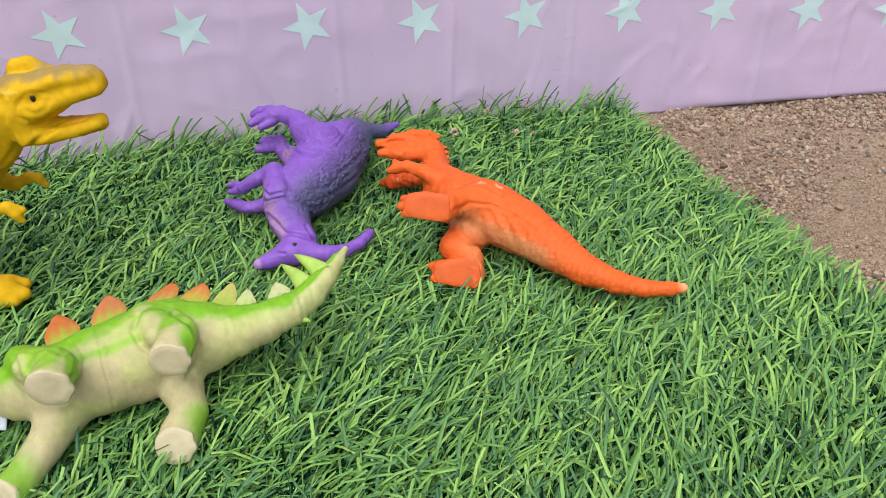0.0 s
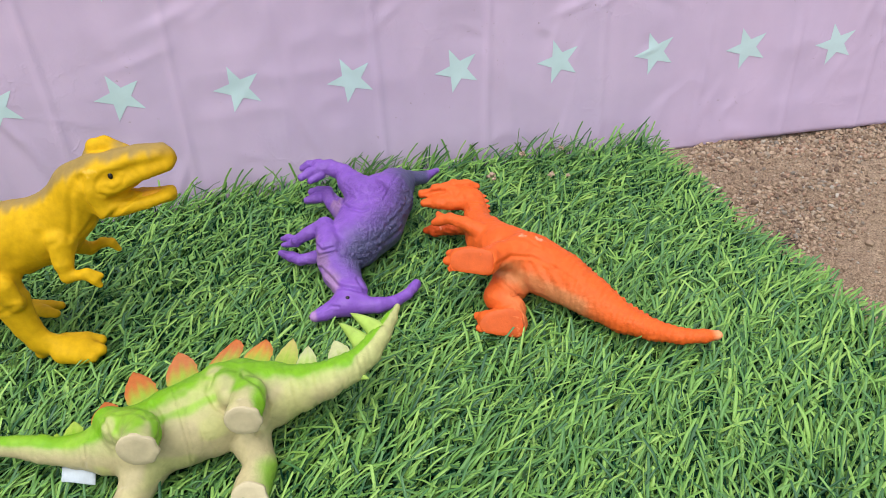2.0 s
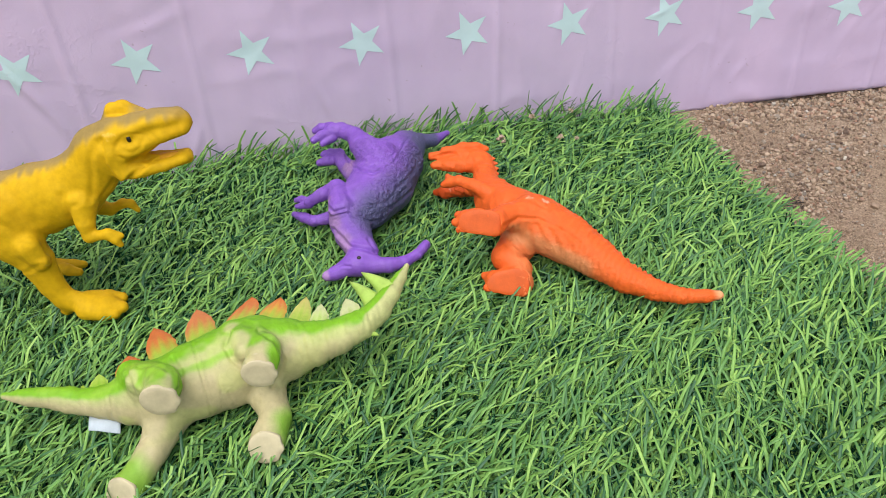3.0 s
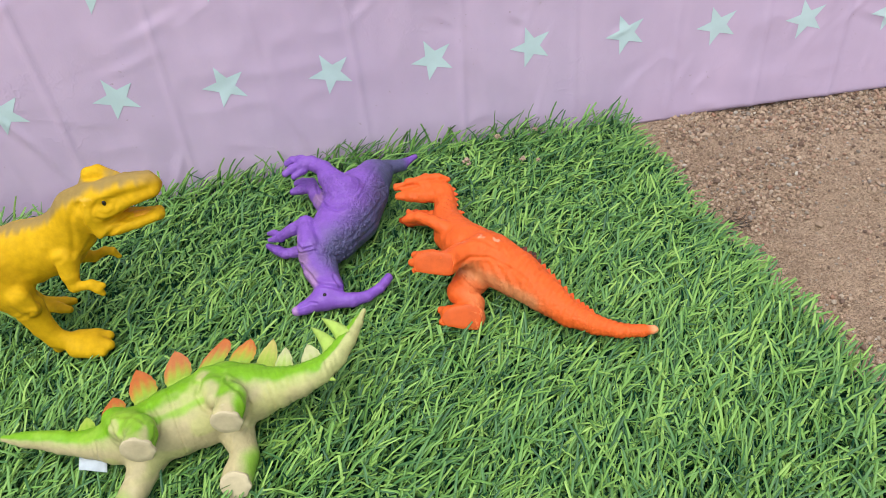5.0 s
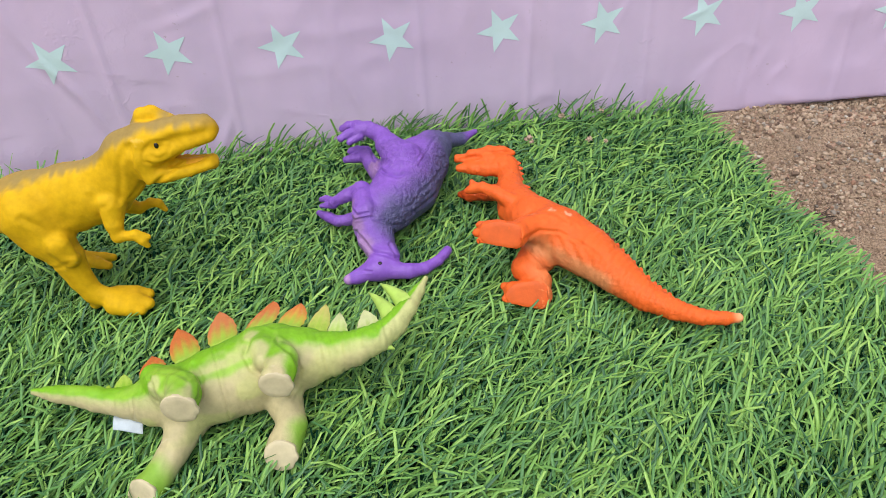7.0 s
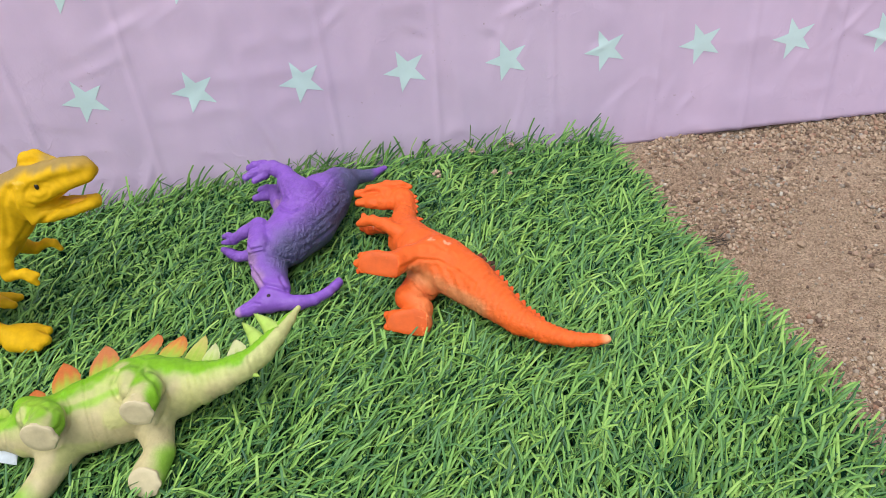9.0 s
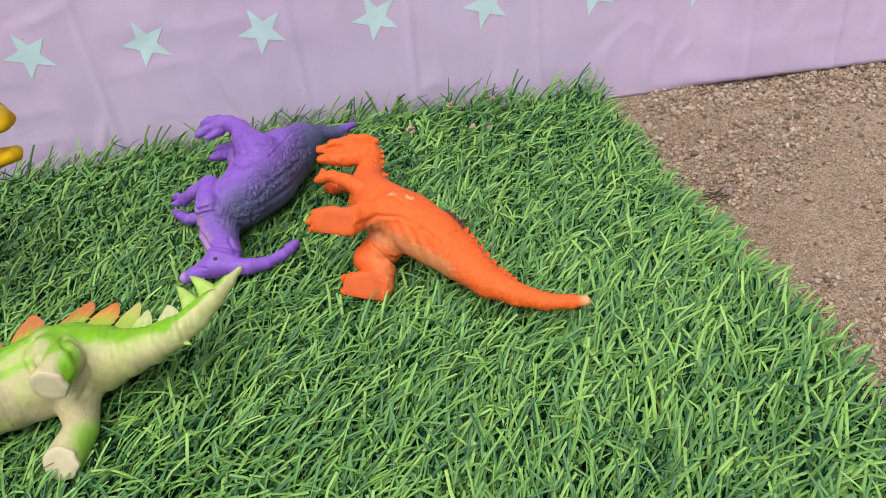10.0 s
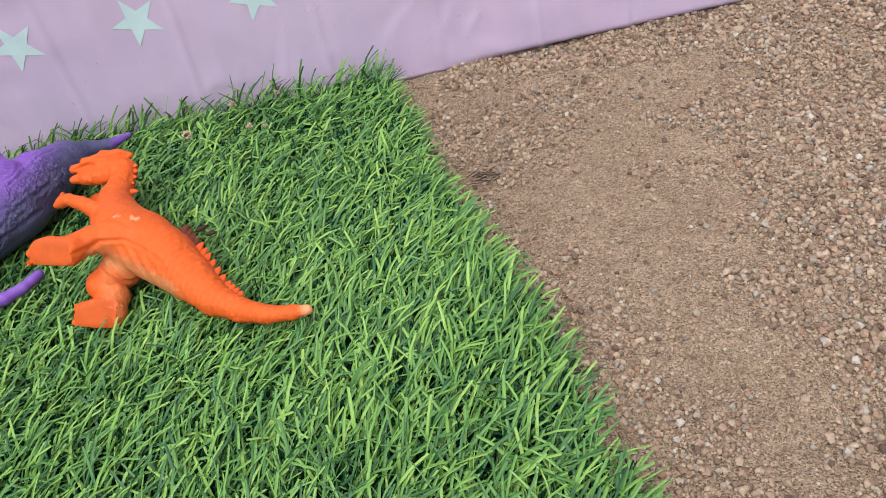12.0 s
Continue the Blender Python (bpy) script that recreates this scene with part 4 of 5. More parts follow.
# ---- the yellow toy, standing ----
def build_tyrannosaurus():
    chains = [
        (8, 1, 0.80, [(-50.7, 18, 66.5, 20.0), (-23, 18, 71.5, 21.8), (-4.5, 18, 76, 20.4), (10.7, 18, 87, 16.8), (22, 18, 99, 14.8)]),
        (8, 1, 0.90, [(-50.7, 19, 66, 19.6), (-79.7, 20, 61, 14.0), (-105, 22, 61, 9.6), (-126, 24, 66, 6.0), (-144, 26, 74, 2.5)]),
        (5, 1, 0.78, [(24, 18, 102, 14.6), (35, 18, 106.5, 14.4), (48, 18, 111.5, 11.2), (60, 18, 115.8, 9.0), (71, 18, 117.2, 7.6)]),
        (2.5, 1, 1.0, [(36, 10.5, 113.5, 2.8), (45, 10.4, 116.4, 2.9), (56, 12.4, 119.4, 2.7), (71, 14, 121, 2.8)]),
        (2.5, 1, 1.0, [(36, 25.5, 113.5, 2.8), (45, 25.6, 116.4, 2.9), (56, 23.6, 119.4, 2.7), (71, 22, 121, 2.8)]),
        (3, 1, 1.0, [(42, 10, 105, 5.0), (52, 11, 108, 4.0), (62, 12.2, 111.8, 3.4), (74, 14, 114.4, 3.4)]),
        (3, 1, 1.0, [(42, 26, 105, 5.0), (52, 25, 108, 4.0), (62, 23.8, 111.8, 3.4), (74, 22, 114.4, 3.4)]),
        (3, 1, 0.8, [(30, 18, 96.5, 10.5), (39, 18, 93, 8.4), (49, 18, 91.6, 5.6), (60, 18, 92.4, 4.2), (70, 18, 94.4, 3.8)]),
        (2.5, 1, 1.0, [(36, 10.2, 92, 5.2), (46, 10.8, 91.2, 4.0), (58, 12.5, 92.6, 2.9), (70, 15, 95.4, 2.8)]),
        (2.5, 1, 1.0, [(36, 25.8, 92, 5.2), (46, 25.2, 91.2, 4.0), (58, 23.5, 92.6, 2.9), (70, 21, 95.4, 2.8)]),
        (3, 1, 0.9, [(33, 9.5, 104, 6.6), (35, 9.5, 95, 5.8)]),
        (2.5, 1, 1.0, [(28, 27, 115, 3.4), (33, 27, 121.5, 4.0), (39, 27, 122.5, 4.2), (49, 26, 119.5, 3.0)]),
        (1.5, 1, 1.0, [(29, 10.5, 114, 1.6), (31, 9.8, 115, 1.5)]),
        (4, 1, 0.78, [(-44, 6, 68, 20.0), (-37, 3, 54, 16.0), (-29.5, 1, 40, 11.0), (-26, 0, 22, 8.6), (-21, -1, 11, 7.6), (-7.5, -1, 5, 7.0)]),
        (2.5, 1, 0.8, [(-27, -5, 53, 8.0), (-23, -5, 43, 5.6)]),
        (3, 1, 1.0, [(-8, -1, 5, 7.2), (4, -2, 5, 6.0), (13, -3, 3.6, 4.0)]),
        (3, 1, 1.0, [(-8, 3, 5.5, 6.4), (3, 4.5, 5, 5.2), (10.5, 5.5, 4, 3.6)]),
        (3, 1, 1.0, [(-8, -5, 4.5, 6.4), (3, -7.5, 4, 5.2), (10, -9, 3, 3.6)]),
        (2, 1, 1.0, [(-18, 0, 8, 6.2), (-23, 0, 2, 4.4)]),
        (5, 1, 0.75, [(-50, 29, 60, 16.0), (-54, 35, 38, 10.0), (-56, 38, 22, 7.4), (-48, 39, 8, 6.0), (-38, 39, 6, 5.0)]),
        (1.5, 1, 1.0, [(-42, 37, 7, 5.0), (-32, 33, 7, 3.8), (-26, 32, 6, 2.8)]),
        (1.5, 1, 1.0, [(-42, 40, 6, 5.0), (-33, 41, 5, 3.8), (-27, 43, 4, 2.6)]),
        (2.5, 1, 1.0, [(8, 7, 75, 9.0), (8.6, 1, 64, 5.2), (9, -1, 56, 4.0), (19.5, -2, 57.6, 2.7), (24, -3, 54.5, 2.3), (26, -3, 50.5, 1.6)]),
        (1.5, 1, 1.0, [(21, -2, 58, 2.6), (27, -1, 55.5, 1.6)]),
        (2.5, 1, 1.0, [(6, 28, 58, 5.2), (10, 31, 53.5, 3.6), (18, 32, 57, 2.8), (23, 32, 56.5, 2.4), (26, 32, 51.5, 1.5)]),
    ]
    v, f, _ = figure(chains, 0.00085)
    n = normals_of(v, f)
    mm = v * 1000
    flank = step01(np.abs(n[:, 1]), 0.15, 0.5)
    xz = mm[:, [0, 2]] + np.stack([np.interp(mm[:, 0], [-30, 0], [8, 0]), np.interp(mm[:, 2], [20, 50, 90], [0, 3, 4])], axis=1)
    folds = [([(34, 90), (40, 93.5), (46, 98), (53, 102), (59, 105.5)], 1.3, 1.9), ([(30.5, 117), (30, 106), (31, 97), (34, 90)], 1.3, 1.2), ([(27, 115), (22, 107), (19, 94), (15, 82)], 1.6, 1.1), ([(30, 92), (24, 85), (19, 80)], 1.2, 0.8),
             ([(41, 117), (37.5, 113), (37, 108.5), (40, 106.5)], 1.0, 0.8), ([(42, 111), (46, 109.5), (50.5, 111.5), (52, 115)], 1.0, 0.7), ([(42, 118.5), (46, 120), (51, 118.5)], 0.9, 0.6), ([(50, 106), (58, 109), (66, 112)], 1.1, 0.5),
             ([(-31, 79), (-24, 72), (-17, 60), (-15, 50)], 1.9, 1.4), ([(0, 86), (1, 74), (0, 62)], 2.0, 1.0), ([(-30, 37), (-22, 40), (-16, 46)], 1.4, 0.8), ([(-34, 34), (-27, 24), (-25, 14)], 1.5, 0.6), ([(12, 84), (4, 80), (1, 72)], 1.6, 0.7), ([(-12, 92), (-10, 82), (-14, 70)], 2.2, 0.7), ([(-44, 84), (-50, 70), (-47, 54)], 2.2, 0.7)]
    swell = 0.0008 * np.exp(-(np.linalg.norm(xz - (37, 94), axis=1) / 3) ** 2) + 0.0008 * np.exp(-(np.linalg.norm(xz - (34, 116), axis=1) / 2.2) ** 2) + 0.0007 * np.exp(-(np.linalg.norm(xz - (31, 104), axis=1) / 2) ** 2)
    v = v + n * (flank * (0.6 * creases(xz, folds) + swell) + 0.0009 * (value_noise(mm * (1, 1, 0.6), 11, 61) - 0.5) + 0.0002 * (value_noise(mm * (1.4, 1, 0.4), 4, 62) - 0.5))[:, None]
    yellow, ochre, umber = (0.635, 0.385, 0.007), (0.56, 0.32, 0.006), (0.20, 0.165, 0.09)
    top = np.interp(mm[:, 0], [-144, -105, -80, -50, -23, -5, 6, 14, 28, 36, 60, 74], [77, 71, 75, 86, 93, 96.5, 101, 109, 116, 120, 123.5, 123])
    ridge = mm[:, 2] - top - np.abs(mm[:, 1] - 18) * 0.30 + 4 * (value_noise(mm * (2.5, 1, 0.4), 6, 63) - 0.5)
    col = blend(yellow, umber, 0.75 * step01(ridge, -6, 0) * (1 - step01(-np.linalg.norm(mm - (37, 27, 121), axis=1), -10, -7)))
    col = blend(col, ochre, 0.35 * step01(value_noise(mm, 14, 64), 0.5, 0.8))
    root = toy("yellow vinyl tyrant toy dinosaur with open jaws standing on turf", (-0.1370, 0.460, 0.026), mesh_of("body", v, f, vinyl("yellow_vinyl", 200, 0.00006, 0.66, 0.14, grain=0.0001, folds=0.0004, scuff=(0.8, 0.6, 0.25), scuffs=0.2), True, col), -10)
    near = v[np.linalg.norm(mm[:, [0, 2]] - (45.4, 112.6), axis=1) < 1.2]
    eye_y = float(near[:, 1].min())
    part("eye", bead("eye", BLACK, 0.0016, (0.8, 0.6, 1.2)), root, "small black painted eye", pose(0.0454, eye_y, 0.1126))
    tongue = bead("tongue", plain("mouth_flesh", (0.60, 0.30, 0.018), 0.6, 0.2, 0.12, 300.0), 0.01, (1.05, 0.34, 0.2), 12)
    part("tongue", tongue, root, "dull orange painted tongue", pose(0.0575, 0.018, 0.0955, 0, -9, 0))
    tooth = plain("ivory_tooth", (0.72, 0.62, 0.35), 0.5)
    for i in range(9):
        x = 56 + 1.9 * i
        for y in (10.6 + 0.22 * i, 25.4 - 0.22 * i):
            part("tooth", spine("tooth", tooth, (x, y, 107.2 + 0.42 * i), (x, y, 104.0 + 0.42 * i), 0.8, 0.0), root)


build_tyrannosaurus()


# ---- the turf ----
def turf_right(y):
    return 0.347 - 0.095 * (y - 0.21) + 0.004 * np.sin(y * 23)


def turf_back(x):
    return 0.640 + 0.008 * np.sin(x * 9 + 1) - 0.04 * np.clip(-0.05 - x, 0, 1)


def roof_over(x, y):
    """Height of the lowest toy surface over each place, else a metre."""
    low = np.full((400, 320), 1.0)
    for v in TOYS:
        i = ((v[:, 0] + 0.35) / 0.002).astype(int)
        j = ((v[:, 1] - 0.12) / 0.002).astype(int)
        ok = (i >= 0) & (i < 400) & (j >= 0) & (j < 320)
        np.minimum.at(low, (i[ok], j[ok]), v[ok, 2])
    i = np.clip(((x + 0.35) / 0.002).astype(int), 0, 399)
    j = np.clip(((y - 0.12) / 0.002).astype(int), 0, 319)
    return low[i, j]


def blades(rng, x, y, length, width, lean, turn, curl, rows):
    """Folded ribbons that rise from (x, y) and bow over."""
    n = len(x)
    roof = np.minimum(roof_over(x, y), np.minimum(roof_over(x + 0.006 * np.cos(turn), y + 0.006 * np.sin(turn)), roof_over(x + 0.014 * np.cos(turn), y + 0.014 * np.sin(turn))))
    pos = np.stack([x, y, np.full(n, 0.006)], axis=1)
    spin = turn + rng.normal(0, 0.85, n) + np.interp(y, [0.25, 0.40, 0.55], [-0.5, 0.1, 0.8])
    side = np.stack([-np.sin(spin), np.cos(spin), np.zeros(n)], axis=1)
    droop, twist = rng.normal(0.1, 0.3, n), rng.normal(0, 0.3, n)
    out = []
    for r in range(rows + 1):
        t = r / rows
        w = width * (1 - 0.25 * t * t)
        ang = lean + curl * t ** 0.9 + droop * max(0.0, t - 0.55)
        az = turn + twist * t * t
        way = np.stack([np.sin(ang) * np.cos(az), np.sin(ang) * np.sin(az), np.cos(ang)], axis=1)
        nrm = np.cross(way, side)
        nrm /= np.maximum(np.linalg.norm(nrm, axis=1, keepdims=True), 1e-6)
        out.append(np.stack([pos - side * w[:, None] / 2, pos + nrm * w[:, None] * 0.28, pos + side * w[:, None] / 2], axis=1))
        pos = pos + way * (length / rows)[:, None]
    v = np.stack(out, axis=1)
    z = v[..., 2]
    free = (roof_over(x, y) > 0.5) & (rng.rand(n) < 0.55)
    cap = np.where(free, 1.0, np.clip(roof - 0.001, 0.005, None))[:, None, None]
    v[..., 2] = np.where(z > cap, cap - 0.15 * np.minimum(z - cap, 0.01), z)
    limit_y = 0.6475 - 0.075 * np.clip(v[..., 0] - 0.33, 0, 1) - 0.03 * np.clip(-0.1 - v[..., 0], 0, 1)
    v[..., 1] = np.minimum(v[..., 1], limit_y)
    count = (rows + 1) * 3
    base = (np.arange(n) * count)[:, None]
    quads = []
    for r in range(rows):
        for c in range(2):
            a = r * 3 + c
            quads.append(base + np.array([[a, a + 1, a + 4, a + 3]]))
    return v.reshape(-1, 3), np.concatenate(quads)


def build_turf():
    rng = np.random.RandomState(7)
    gx, gy = np.meshgrid(np.arange(-0.32, 0.38, 0.0069), np.arange(0.15, 0.655, 0.0069))
    tx = gx.ravel() + rng.normal(0, 0.0013, gx.size)
    ty = gy.ravel() + rng.normal(0, 0.0013, gx.size)
    ok = (tx < turf_right(ty)) & (ty < turf_back(tx))
    tx, ty = tx[ok], ty[ok]
    per = 5
    x = np.repeat(tx, per) + rng.normal(0, 0.0010, len(tx) * per)
    y = np.repeat(ty, per) + rng.normal(0, 0.0010, len(tx) * per)
    n = len(x)
    comb = np.interp(y, [0.25, 0.42, 0.62], [0.75, 0.66, 0.52]) + np.interp(y, [0.40, 0.52], [1.2, 0.7]) * (value_noise(np.stack([x, y, x * 0], axis=1), 0.06, 71) - 0.5)
    turn = np.where(rng.rand(n) < 0.2, rng.uniform(0, 6.28, n), comb + rng.normal(0, 1, n) * np.interp(y, [0.40, 0.52], [0.58, 0.75]))
    edge = np.clip((x - (turf_right(y) - 0.012)) / 0.012, 0, 1)
    turn = np.where(rng.rand(n) < 0.4 * edge, rng.normal(0, 0.7, n), turn)
    length = rng.uniform(0.022, 0.037, n) * (1 - 0.3 * edge) * np.interp(y, [0.40, 0.52], [1.0, 0.88])
    far = np.clip((y - (turf_back(x) - 0.015)) / 0.015, 0, 1)
    length = length * (1 + 0.4 * far)
    lean = np.clip(rng.normal(0.35, 0.2, n), 0.0, 0.9)
    curl = np.clip(rng.normal(np.interp(y, [0.45, 0.58], [1.68, 1.80]), 0.25), 0.9, 2.3) * (1 - 0.7 * far * rng.rand(n)) - lean
    v, f = blades(rng, x, y, length, rng.uniform(0.0014, 0.0021, n) * np.interp(y, [0.45, 0.58], [1.0, 1.15]), lean, turn, curl, 4)
    outline = [(float(turf_right(q)) - 0.003, float(q)) for q in np.linspace(0.14, 0.64, 26)] + [(x0, float(turf_back(np.array(x0))) - 0.003) for x0 in np.linspace(0.31, -0.33, 20)] + [(-0.33, 0.14)]
    bm = bmesh.new()
    low = [bm.verts.new((a, b, 0.0005)) for a, b in outline]
    top = [bm.verts.new((a, b, 0.0062)) for a, b in outline]
    bm.faces.new(top)
    bm.faces.new(low[::-1])
    for i in range(len(low)):
        j = (i + 1) % len(low)
        bm.faces.new((low[i], low[j], top[j], top[i]))
    mat = tagged(new("artificial_turf", from_bm("turf_backing", bm, BACKING, False)), "green artificial turf mat with long plastic blades on dirt", "artificial turf", kind="structure")
    tagged(part("grass_blades", mesh_of("grass_blades", v, f, TURF), mat, "light and dark green plastic grass blades"), kind="stuff")
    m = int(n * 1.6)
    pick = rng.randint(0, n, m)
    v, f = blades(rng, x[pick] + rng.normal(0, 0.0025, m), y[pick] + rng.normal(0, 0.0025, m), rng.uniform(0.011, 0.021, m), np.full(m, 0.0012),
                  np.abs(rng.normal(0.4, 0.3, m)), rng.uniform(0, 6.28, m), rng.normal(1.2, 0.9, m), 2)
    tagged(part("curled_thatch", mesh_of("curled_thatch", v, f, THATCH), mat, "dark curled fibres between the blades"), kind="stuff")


build_turf()


# ---- gravel and pebbles on the dirt ----
def stone_shape(seed, small=False):
    bm = bmesh.new()
    if small:
        ring = [bm.verts.new((math.cos(a), math.sin(a), 0.0)) for a in (0.0, 1.26, 2.51, 3.77, 5.03)]
        for tip, flip in ((bm.verts.new((0, 0, 1)), 1), (bm.verts.new((0, 0, -1)), -1)):
            for k in range(5):
                bm.faces.new((ring[k], ring[(k + 1) % 5], tip)[::flip])
        bm.verts.index_update()
    else:
        bmesh.ops.create_icosphere(bm, subdivisions=1, radius=1)
    rng = random.Random(seed)
    sx, sy, sz = rng.uniform(0.8, 1.2), rng.uniform(0.75, 1.1), rng.uniform(0.65, 1.0)
    for v in bm.verts:
        k = rng.uniform(0.72, 1.2)
        v.co = Vector((v.co.x * sx, v.co.y * sy, v.co.z * sz)) * k
    vs = np.array([v.co[:] for v in bm.verts])
    fs = np.array([[v.index for v in f.verts] for f in bm.faces])
    bm.free()
    return vs, fs


def bare_sand(x, y):
    """1 where the dirt lies bare and smooth, 0 where gravel covers it."""
    p = np.stack([x, y, x * 0], axis=1)
    n = 0.65 * value_noise(p, 0.055, 22) + 0.35 * value_noise(p, 0.018, 23)
    strip = np.exp(-((x - 0.415 + 0.10 * (y - 0.3)) / 0.035) ** 2) * (1 - step01(y, 0.44, 0.52))
    swath = np.exp(-((x - 0.47 - 0.55 * (y - 0.50)) / 0.05) ** 2) * step01(y, 0.40, 0.48) * (1 - step01(y, 0.56, 0.61))
    return step01(n + 0.30 * strip + 0.12 * swath - 0.25 * step01(x - 0.6 * y, 0.20, 0.34) - 0.2 * step01(y, 0.56, 0.62), 0.38, 0.62)


def build_gravel():
    rng = np.random.RandomState(21)
    n = 165000
    x, y = rng.uniform(0.30, 0.95, n), rng.uniform(0.15, 0.66, n)
    off = x - turf_right(y)
    bare = bare_sand(x, y)
    keep = 0.95 - 0.6 * bare
    ok = (off > 0.004) & (rng.rand(n) < keep) & (y < 0.655) & (x < 0.53 + 0.75 * (y - 0.2) + 0.1 * rng.rand(n) ** 2)
    x, y, bare = x[ok], y[ok], bare[ok]
    size = np.clip(rng.lognormal(math.log(0.00062), 0.62, len(x)), 0.0004, 0.0023) * (1 + 0.12 * step01(x - 0.6 * y, 0.12, 0.36) + 0.2 * step01(y, 0.5, 0.62)) * (1 - 0.4 * bare * (rng.rand(len(x)) < 0.9))
    z = ground_height(x, y) + size * 0.6
    order = np.argsort(size)
    x, y, z, size = x[order], y[order], z[order], size[order]
    cut = int(len(x) * 0.7)
    shapes = [stone_shape(s, s < 8) for s in range(12)]
    vs, fs, total = [], [], 0
    for i in range(12):
        at = np.arange(cut)[i::8] if i < 8 else np.arange(cut, len(x))[i - 8::4]
        v0, f0 = shapes[i]
        a = rng.uniform(0, 6.28, len(at))
        r = np.stack([np.cos(a)[:, None] * v0[:, 0] - np.sin(a)[:, None] * v0[:, 1], np.sin(a)[:, None] * v0[:, 0] + np.cos(a)[:, None] * v0[:, 1], np.repeat(v0[None, :, 2], len(at), 0)], axis=-1)
        tip = rng.uniform(-0.9, 0.9, len(at))[:, None]
        r = np.stack([r[..., 0], r[..., 1] * np.cos(tip) - r[..., 2] * np.sin(tip), r[..., 1] * np.sin(tip) + r[..., 2] * np.cos(tip)], axis=-1)
        r = r * size[at][:, None, None] + np.stack([x[at], y[at], z[at]], axis=1)[:, None, :]
        fs.append((f0[None] + (total + np.arange(len(at)) * len(v0))[:, None, None]).reshape(-1, 3))
        vs.append(r.reshape(-1, 3))
        total += len(at) * len(v0)
    tagged(new("gravel", mesh_of("gravel", np.concatenate(vs), np.concatenate(fs), GRAVEL, False)), "fine reddish brown gravel scattered over dirt", "gravel", kind="stuff")


build_gravel()


def build_pebbles():
    rng = random.Random(5)
    meshes = []
    for s in range(6):
        v, f = stone_shape(100 + s)
        meshes.append(mesh_of("pebble", v, f, PEBBLE, False))
    spots = [(0.361, 0.545, 3.4), (0.41, 0.47, 3.8), (0.392, 0.477, 2.6), (0.387, 0.513, 2.4), (0.595, 0.595, 4.4), (0.5, 0.59, 3.0), (0.485, 0.536, 3.2), (0.446, 0.432, 2.6)]
    for i in range(62):
        spots.append((rng.uniform(0.37, 0.78), rng.uniform(0.2, 0.63), rng.uniform(1.5, 2.8)))
    for i in range(26):
        spots.append((rng.uniform(0.335, 0.42), rng.uniform(0.55, 0.635), rng.uniform(1.6, 3.0)))
    for x, y, r in spots:
        z = float(ground_height(np.array([x]), np.array([y]))[0])
        ob = new("pebble", rng.choice(meshes))
        ob.matrix_basis = pose(x, y, z + 0.0003 * r, 0, 0, rng.uniform(0, 360)) @ Matrix.Diagonal((r / 1000, r / 1000, r / 1000, 1))
        tagged(ob, "small rough reddish brown pebble on the dirt", "pebble", "pebbles on the dirt")


build_pebbles()


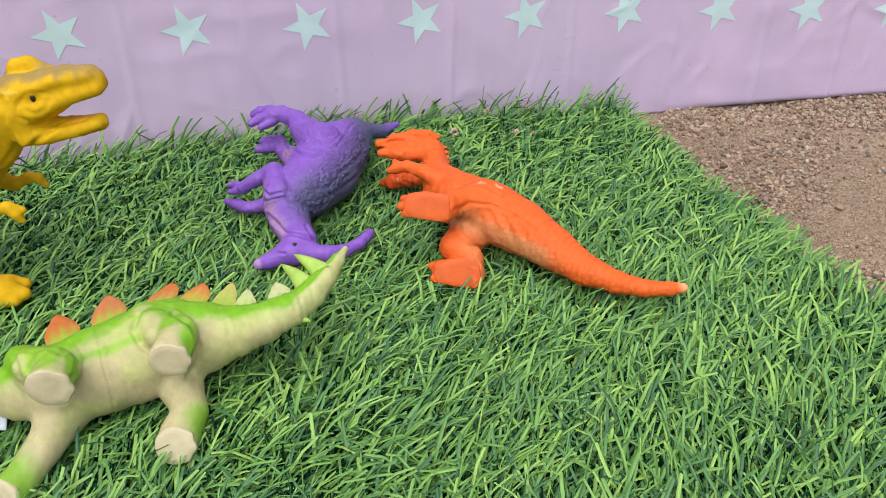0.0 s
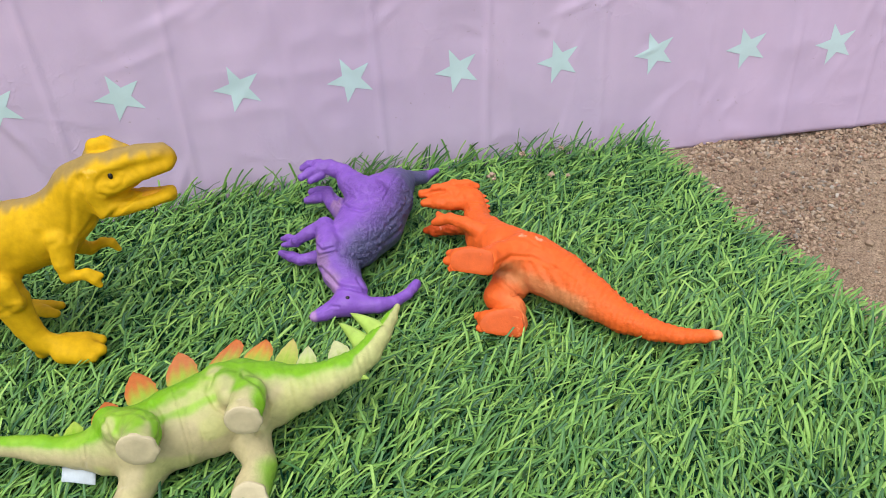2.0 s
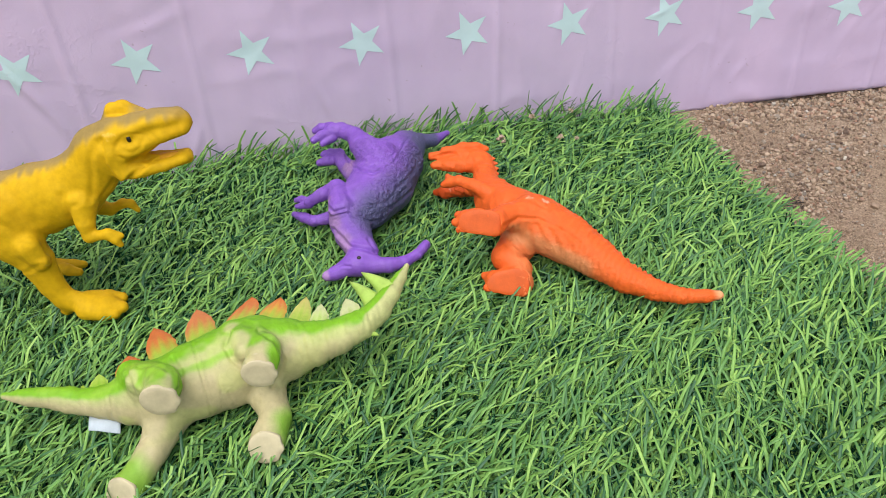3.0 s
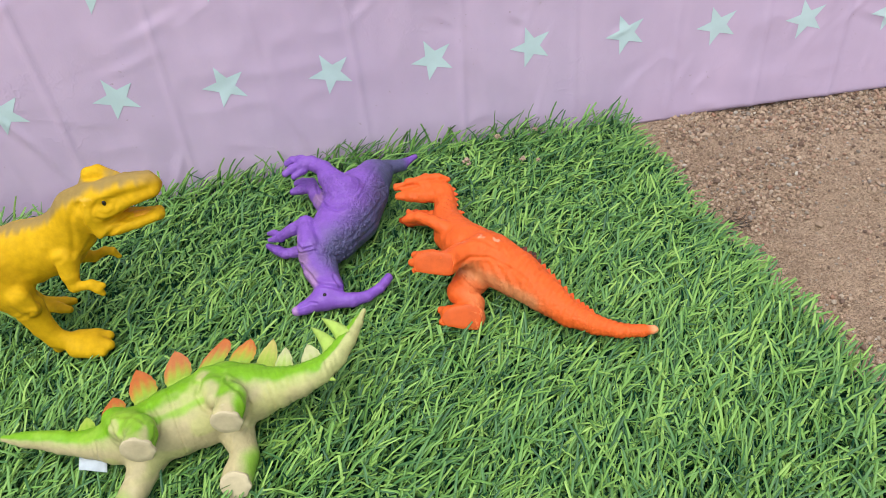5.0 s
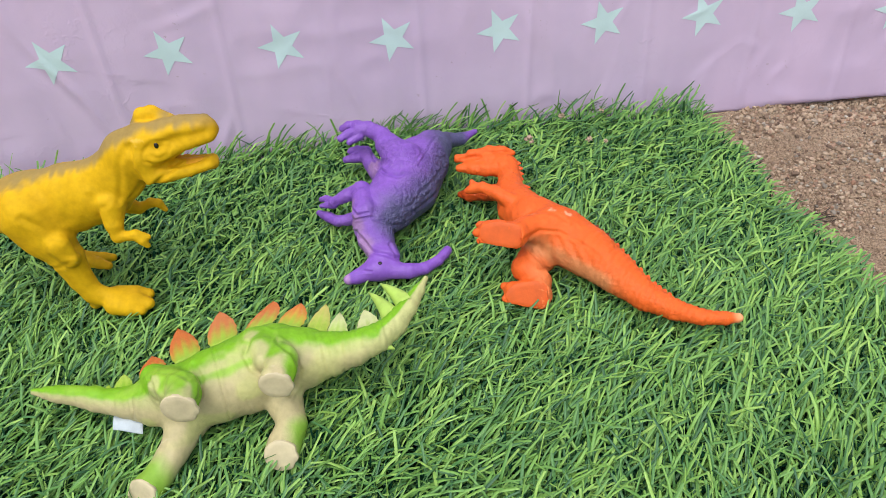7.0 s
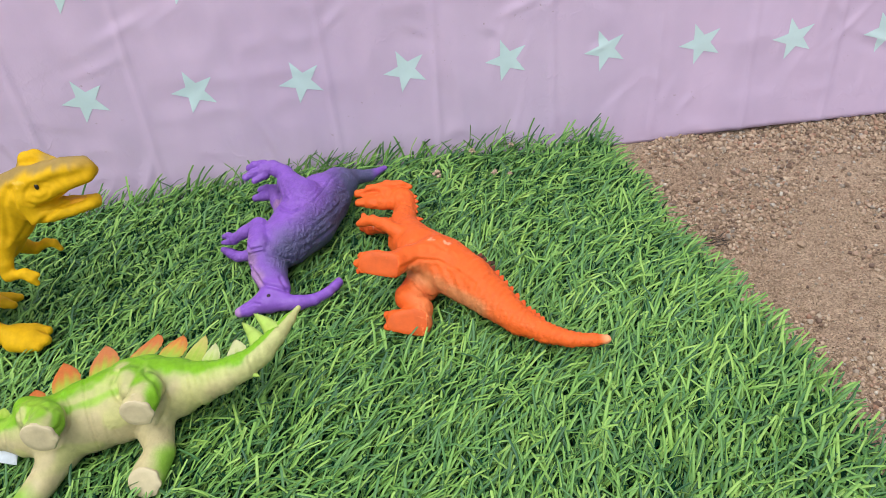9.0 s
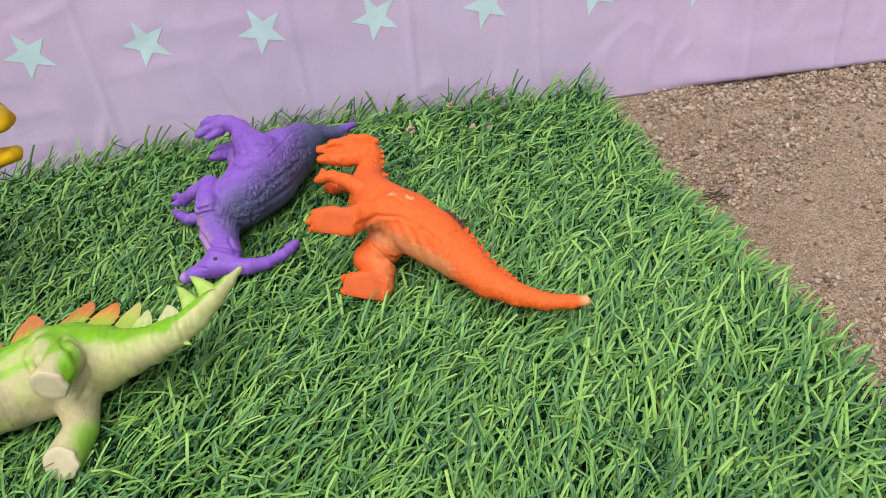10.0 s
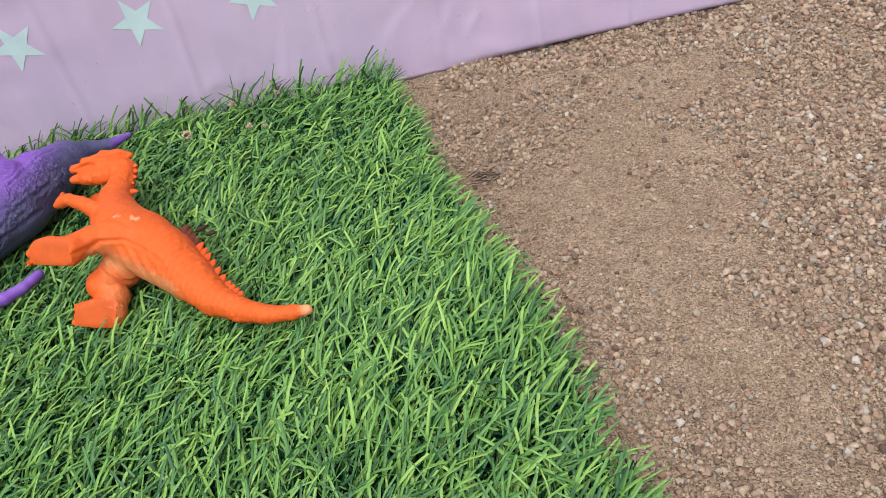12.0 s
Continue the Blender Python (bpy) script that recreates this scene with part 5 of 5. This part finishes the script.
# ---- small litter ----
def build_litter():
    husk = plain("dry_husk", (0.46, 0.34, 0.26), 0.9, 0.2, 0.3, 600.0, 0.0008)
    rng = random.Random(9)
    for x, y, r in ((0.155, 0.597, 4.8), (0.202, 0.588, 3.2), (0.214, 0.582, 2.4), (0.19, 0.628, 3.6), (0.225, 0.63, 2.8)):
        bm = bmesh.new()
        for k in range(22):
            a, b = rng.uniform(0, 6.28), rng.uniform(-0.3, 1.4)
            c = Vector((math.cos(a) * math.cos(b), math.sin(a) * math.cos(b), math.sin(b))) * r * rng.uniform(0.5, 0.8) / 1000
            made = bmesh.ops.create_icosphere(bm, subdivisions=1, radius=r * rng.uniform(0.16, 0.30) / 1000)
            for v in made["verts"]:
                v.co = v.co * rng.uniform(0.7, 1.2) + c
        ob = tagged(new("dry_flower_head", from_bm("dry_flower_head", bm, husk)), "small dry brown flower head caught in the turf", "dry flower", "dry flower heads")
        ob.matrix_basis = pose(x, y, 0.029)
    seed = plain("brown_seed", (0.055, 0.03, 0.02), 0.7, 0.3, 0.3, 500.0, 0.0004)
    for x, y, r, turn in ((0.1685, 0.4715, 2.6, 40), (0.1745, 0.4640, 2.2, 20)):
        bm = bmesh.new()
        bmesh.ops.create_icosphere(bm, subdivisions=2, radius=r / 1000)
        for v in bm.verts:
            v.co = Vector((v.co.x * 1.7, v.co.y * 0.8, v.co.z * 0.6)) * rng.uniform(0.9, 1.1)
        ob = tagged(new("dry_seed", from_bm("dry_seed", bm, seed)), "small dark brown dry seed lying on the turf", "seed", "dry seeds on the turf")
        ob.matrix_basis = pose(x, y, 0.031, 0, 10, turn)
    cord = plain("black_fibre", (0.02, 0.02, 0.022), 0.7)
    for x, y, z, count, spread, label in ((0.338, 0.487, 0.004, 8, 1.0, "loose black backing fibres at the turf edge"), (0.212, 0.643, 0.024, 3, 0.5, "black curled fibre standing up at the turf's back edge")):
        bm = bmesh.new()
        for k in range(count):
            p = Vector((x + rng.uniform(0, 0.008), y + rng.uniform(-0.006, 0.008) * spread, z))
            a, rise = rng.uniform(-0.6, 0.5), 0.0 if spread == 1.0 else rng.uniform(0.2, 0.7)
            last = None
            for q in range(7):
                ring = [bm.verts.new(p + Vector((0, 0.00028 * math.cos(c), 0.00028 * math.sin(c)))) for c in (0, 2.1, 4.2)]
                if last:
                    for i in range(3):
                        bm.faces.new((last[i], last[(i + 1) % 3], ring[(i + 1) % 3], ring[i]))
                last = ring
                a += rng.uniform(-0.5, 0.5) * (1 if spread == 1.0 else 0.4)
                p = p + Vector((math.cos(a), math.sin(a) * spread * 0.6, rng.uniform(-0.25, 0.15) + rise * (1 - q / 3))) * (0.0034 if spread == 1.0 else 0.0028)
        tagged(new("loose_fibres", from_bm("loose_fibres", bm, cord)), label, "fibres")


build_litter()
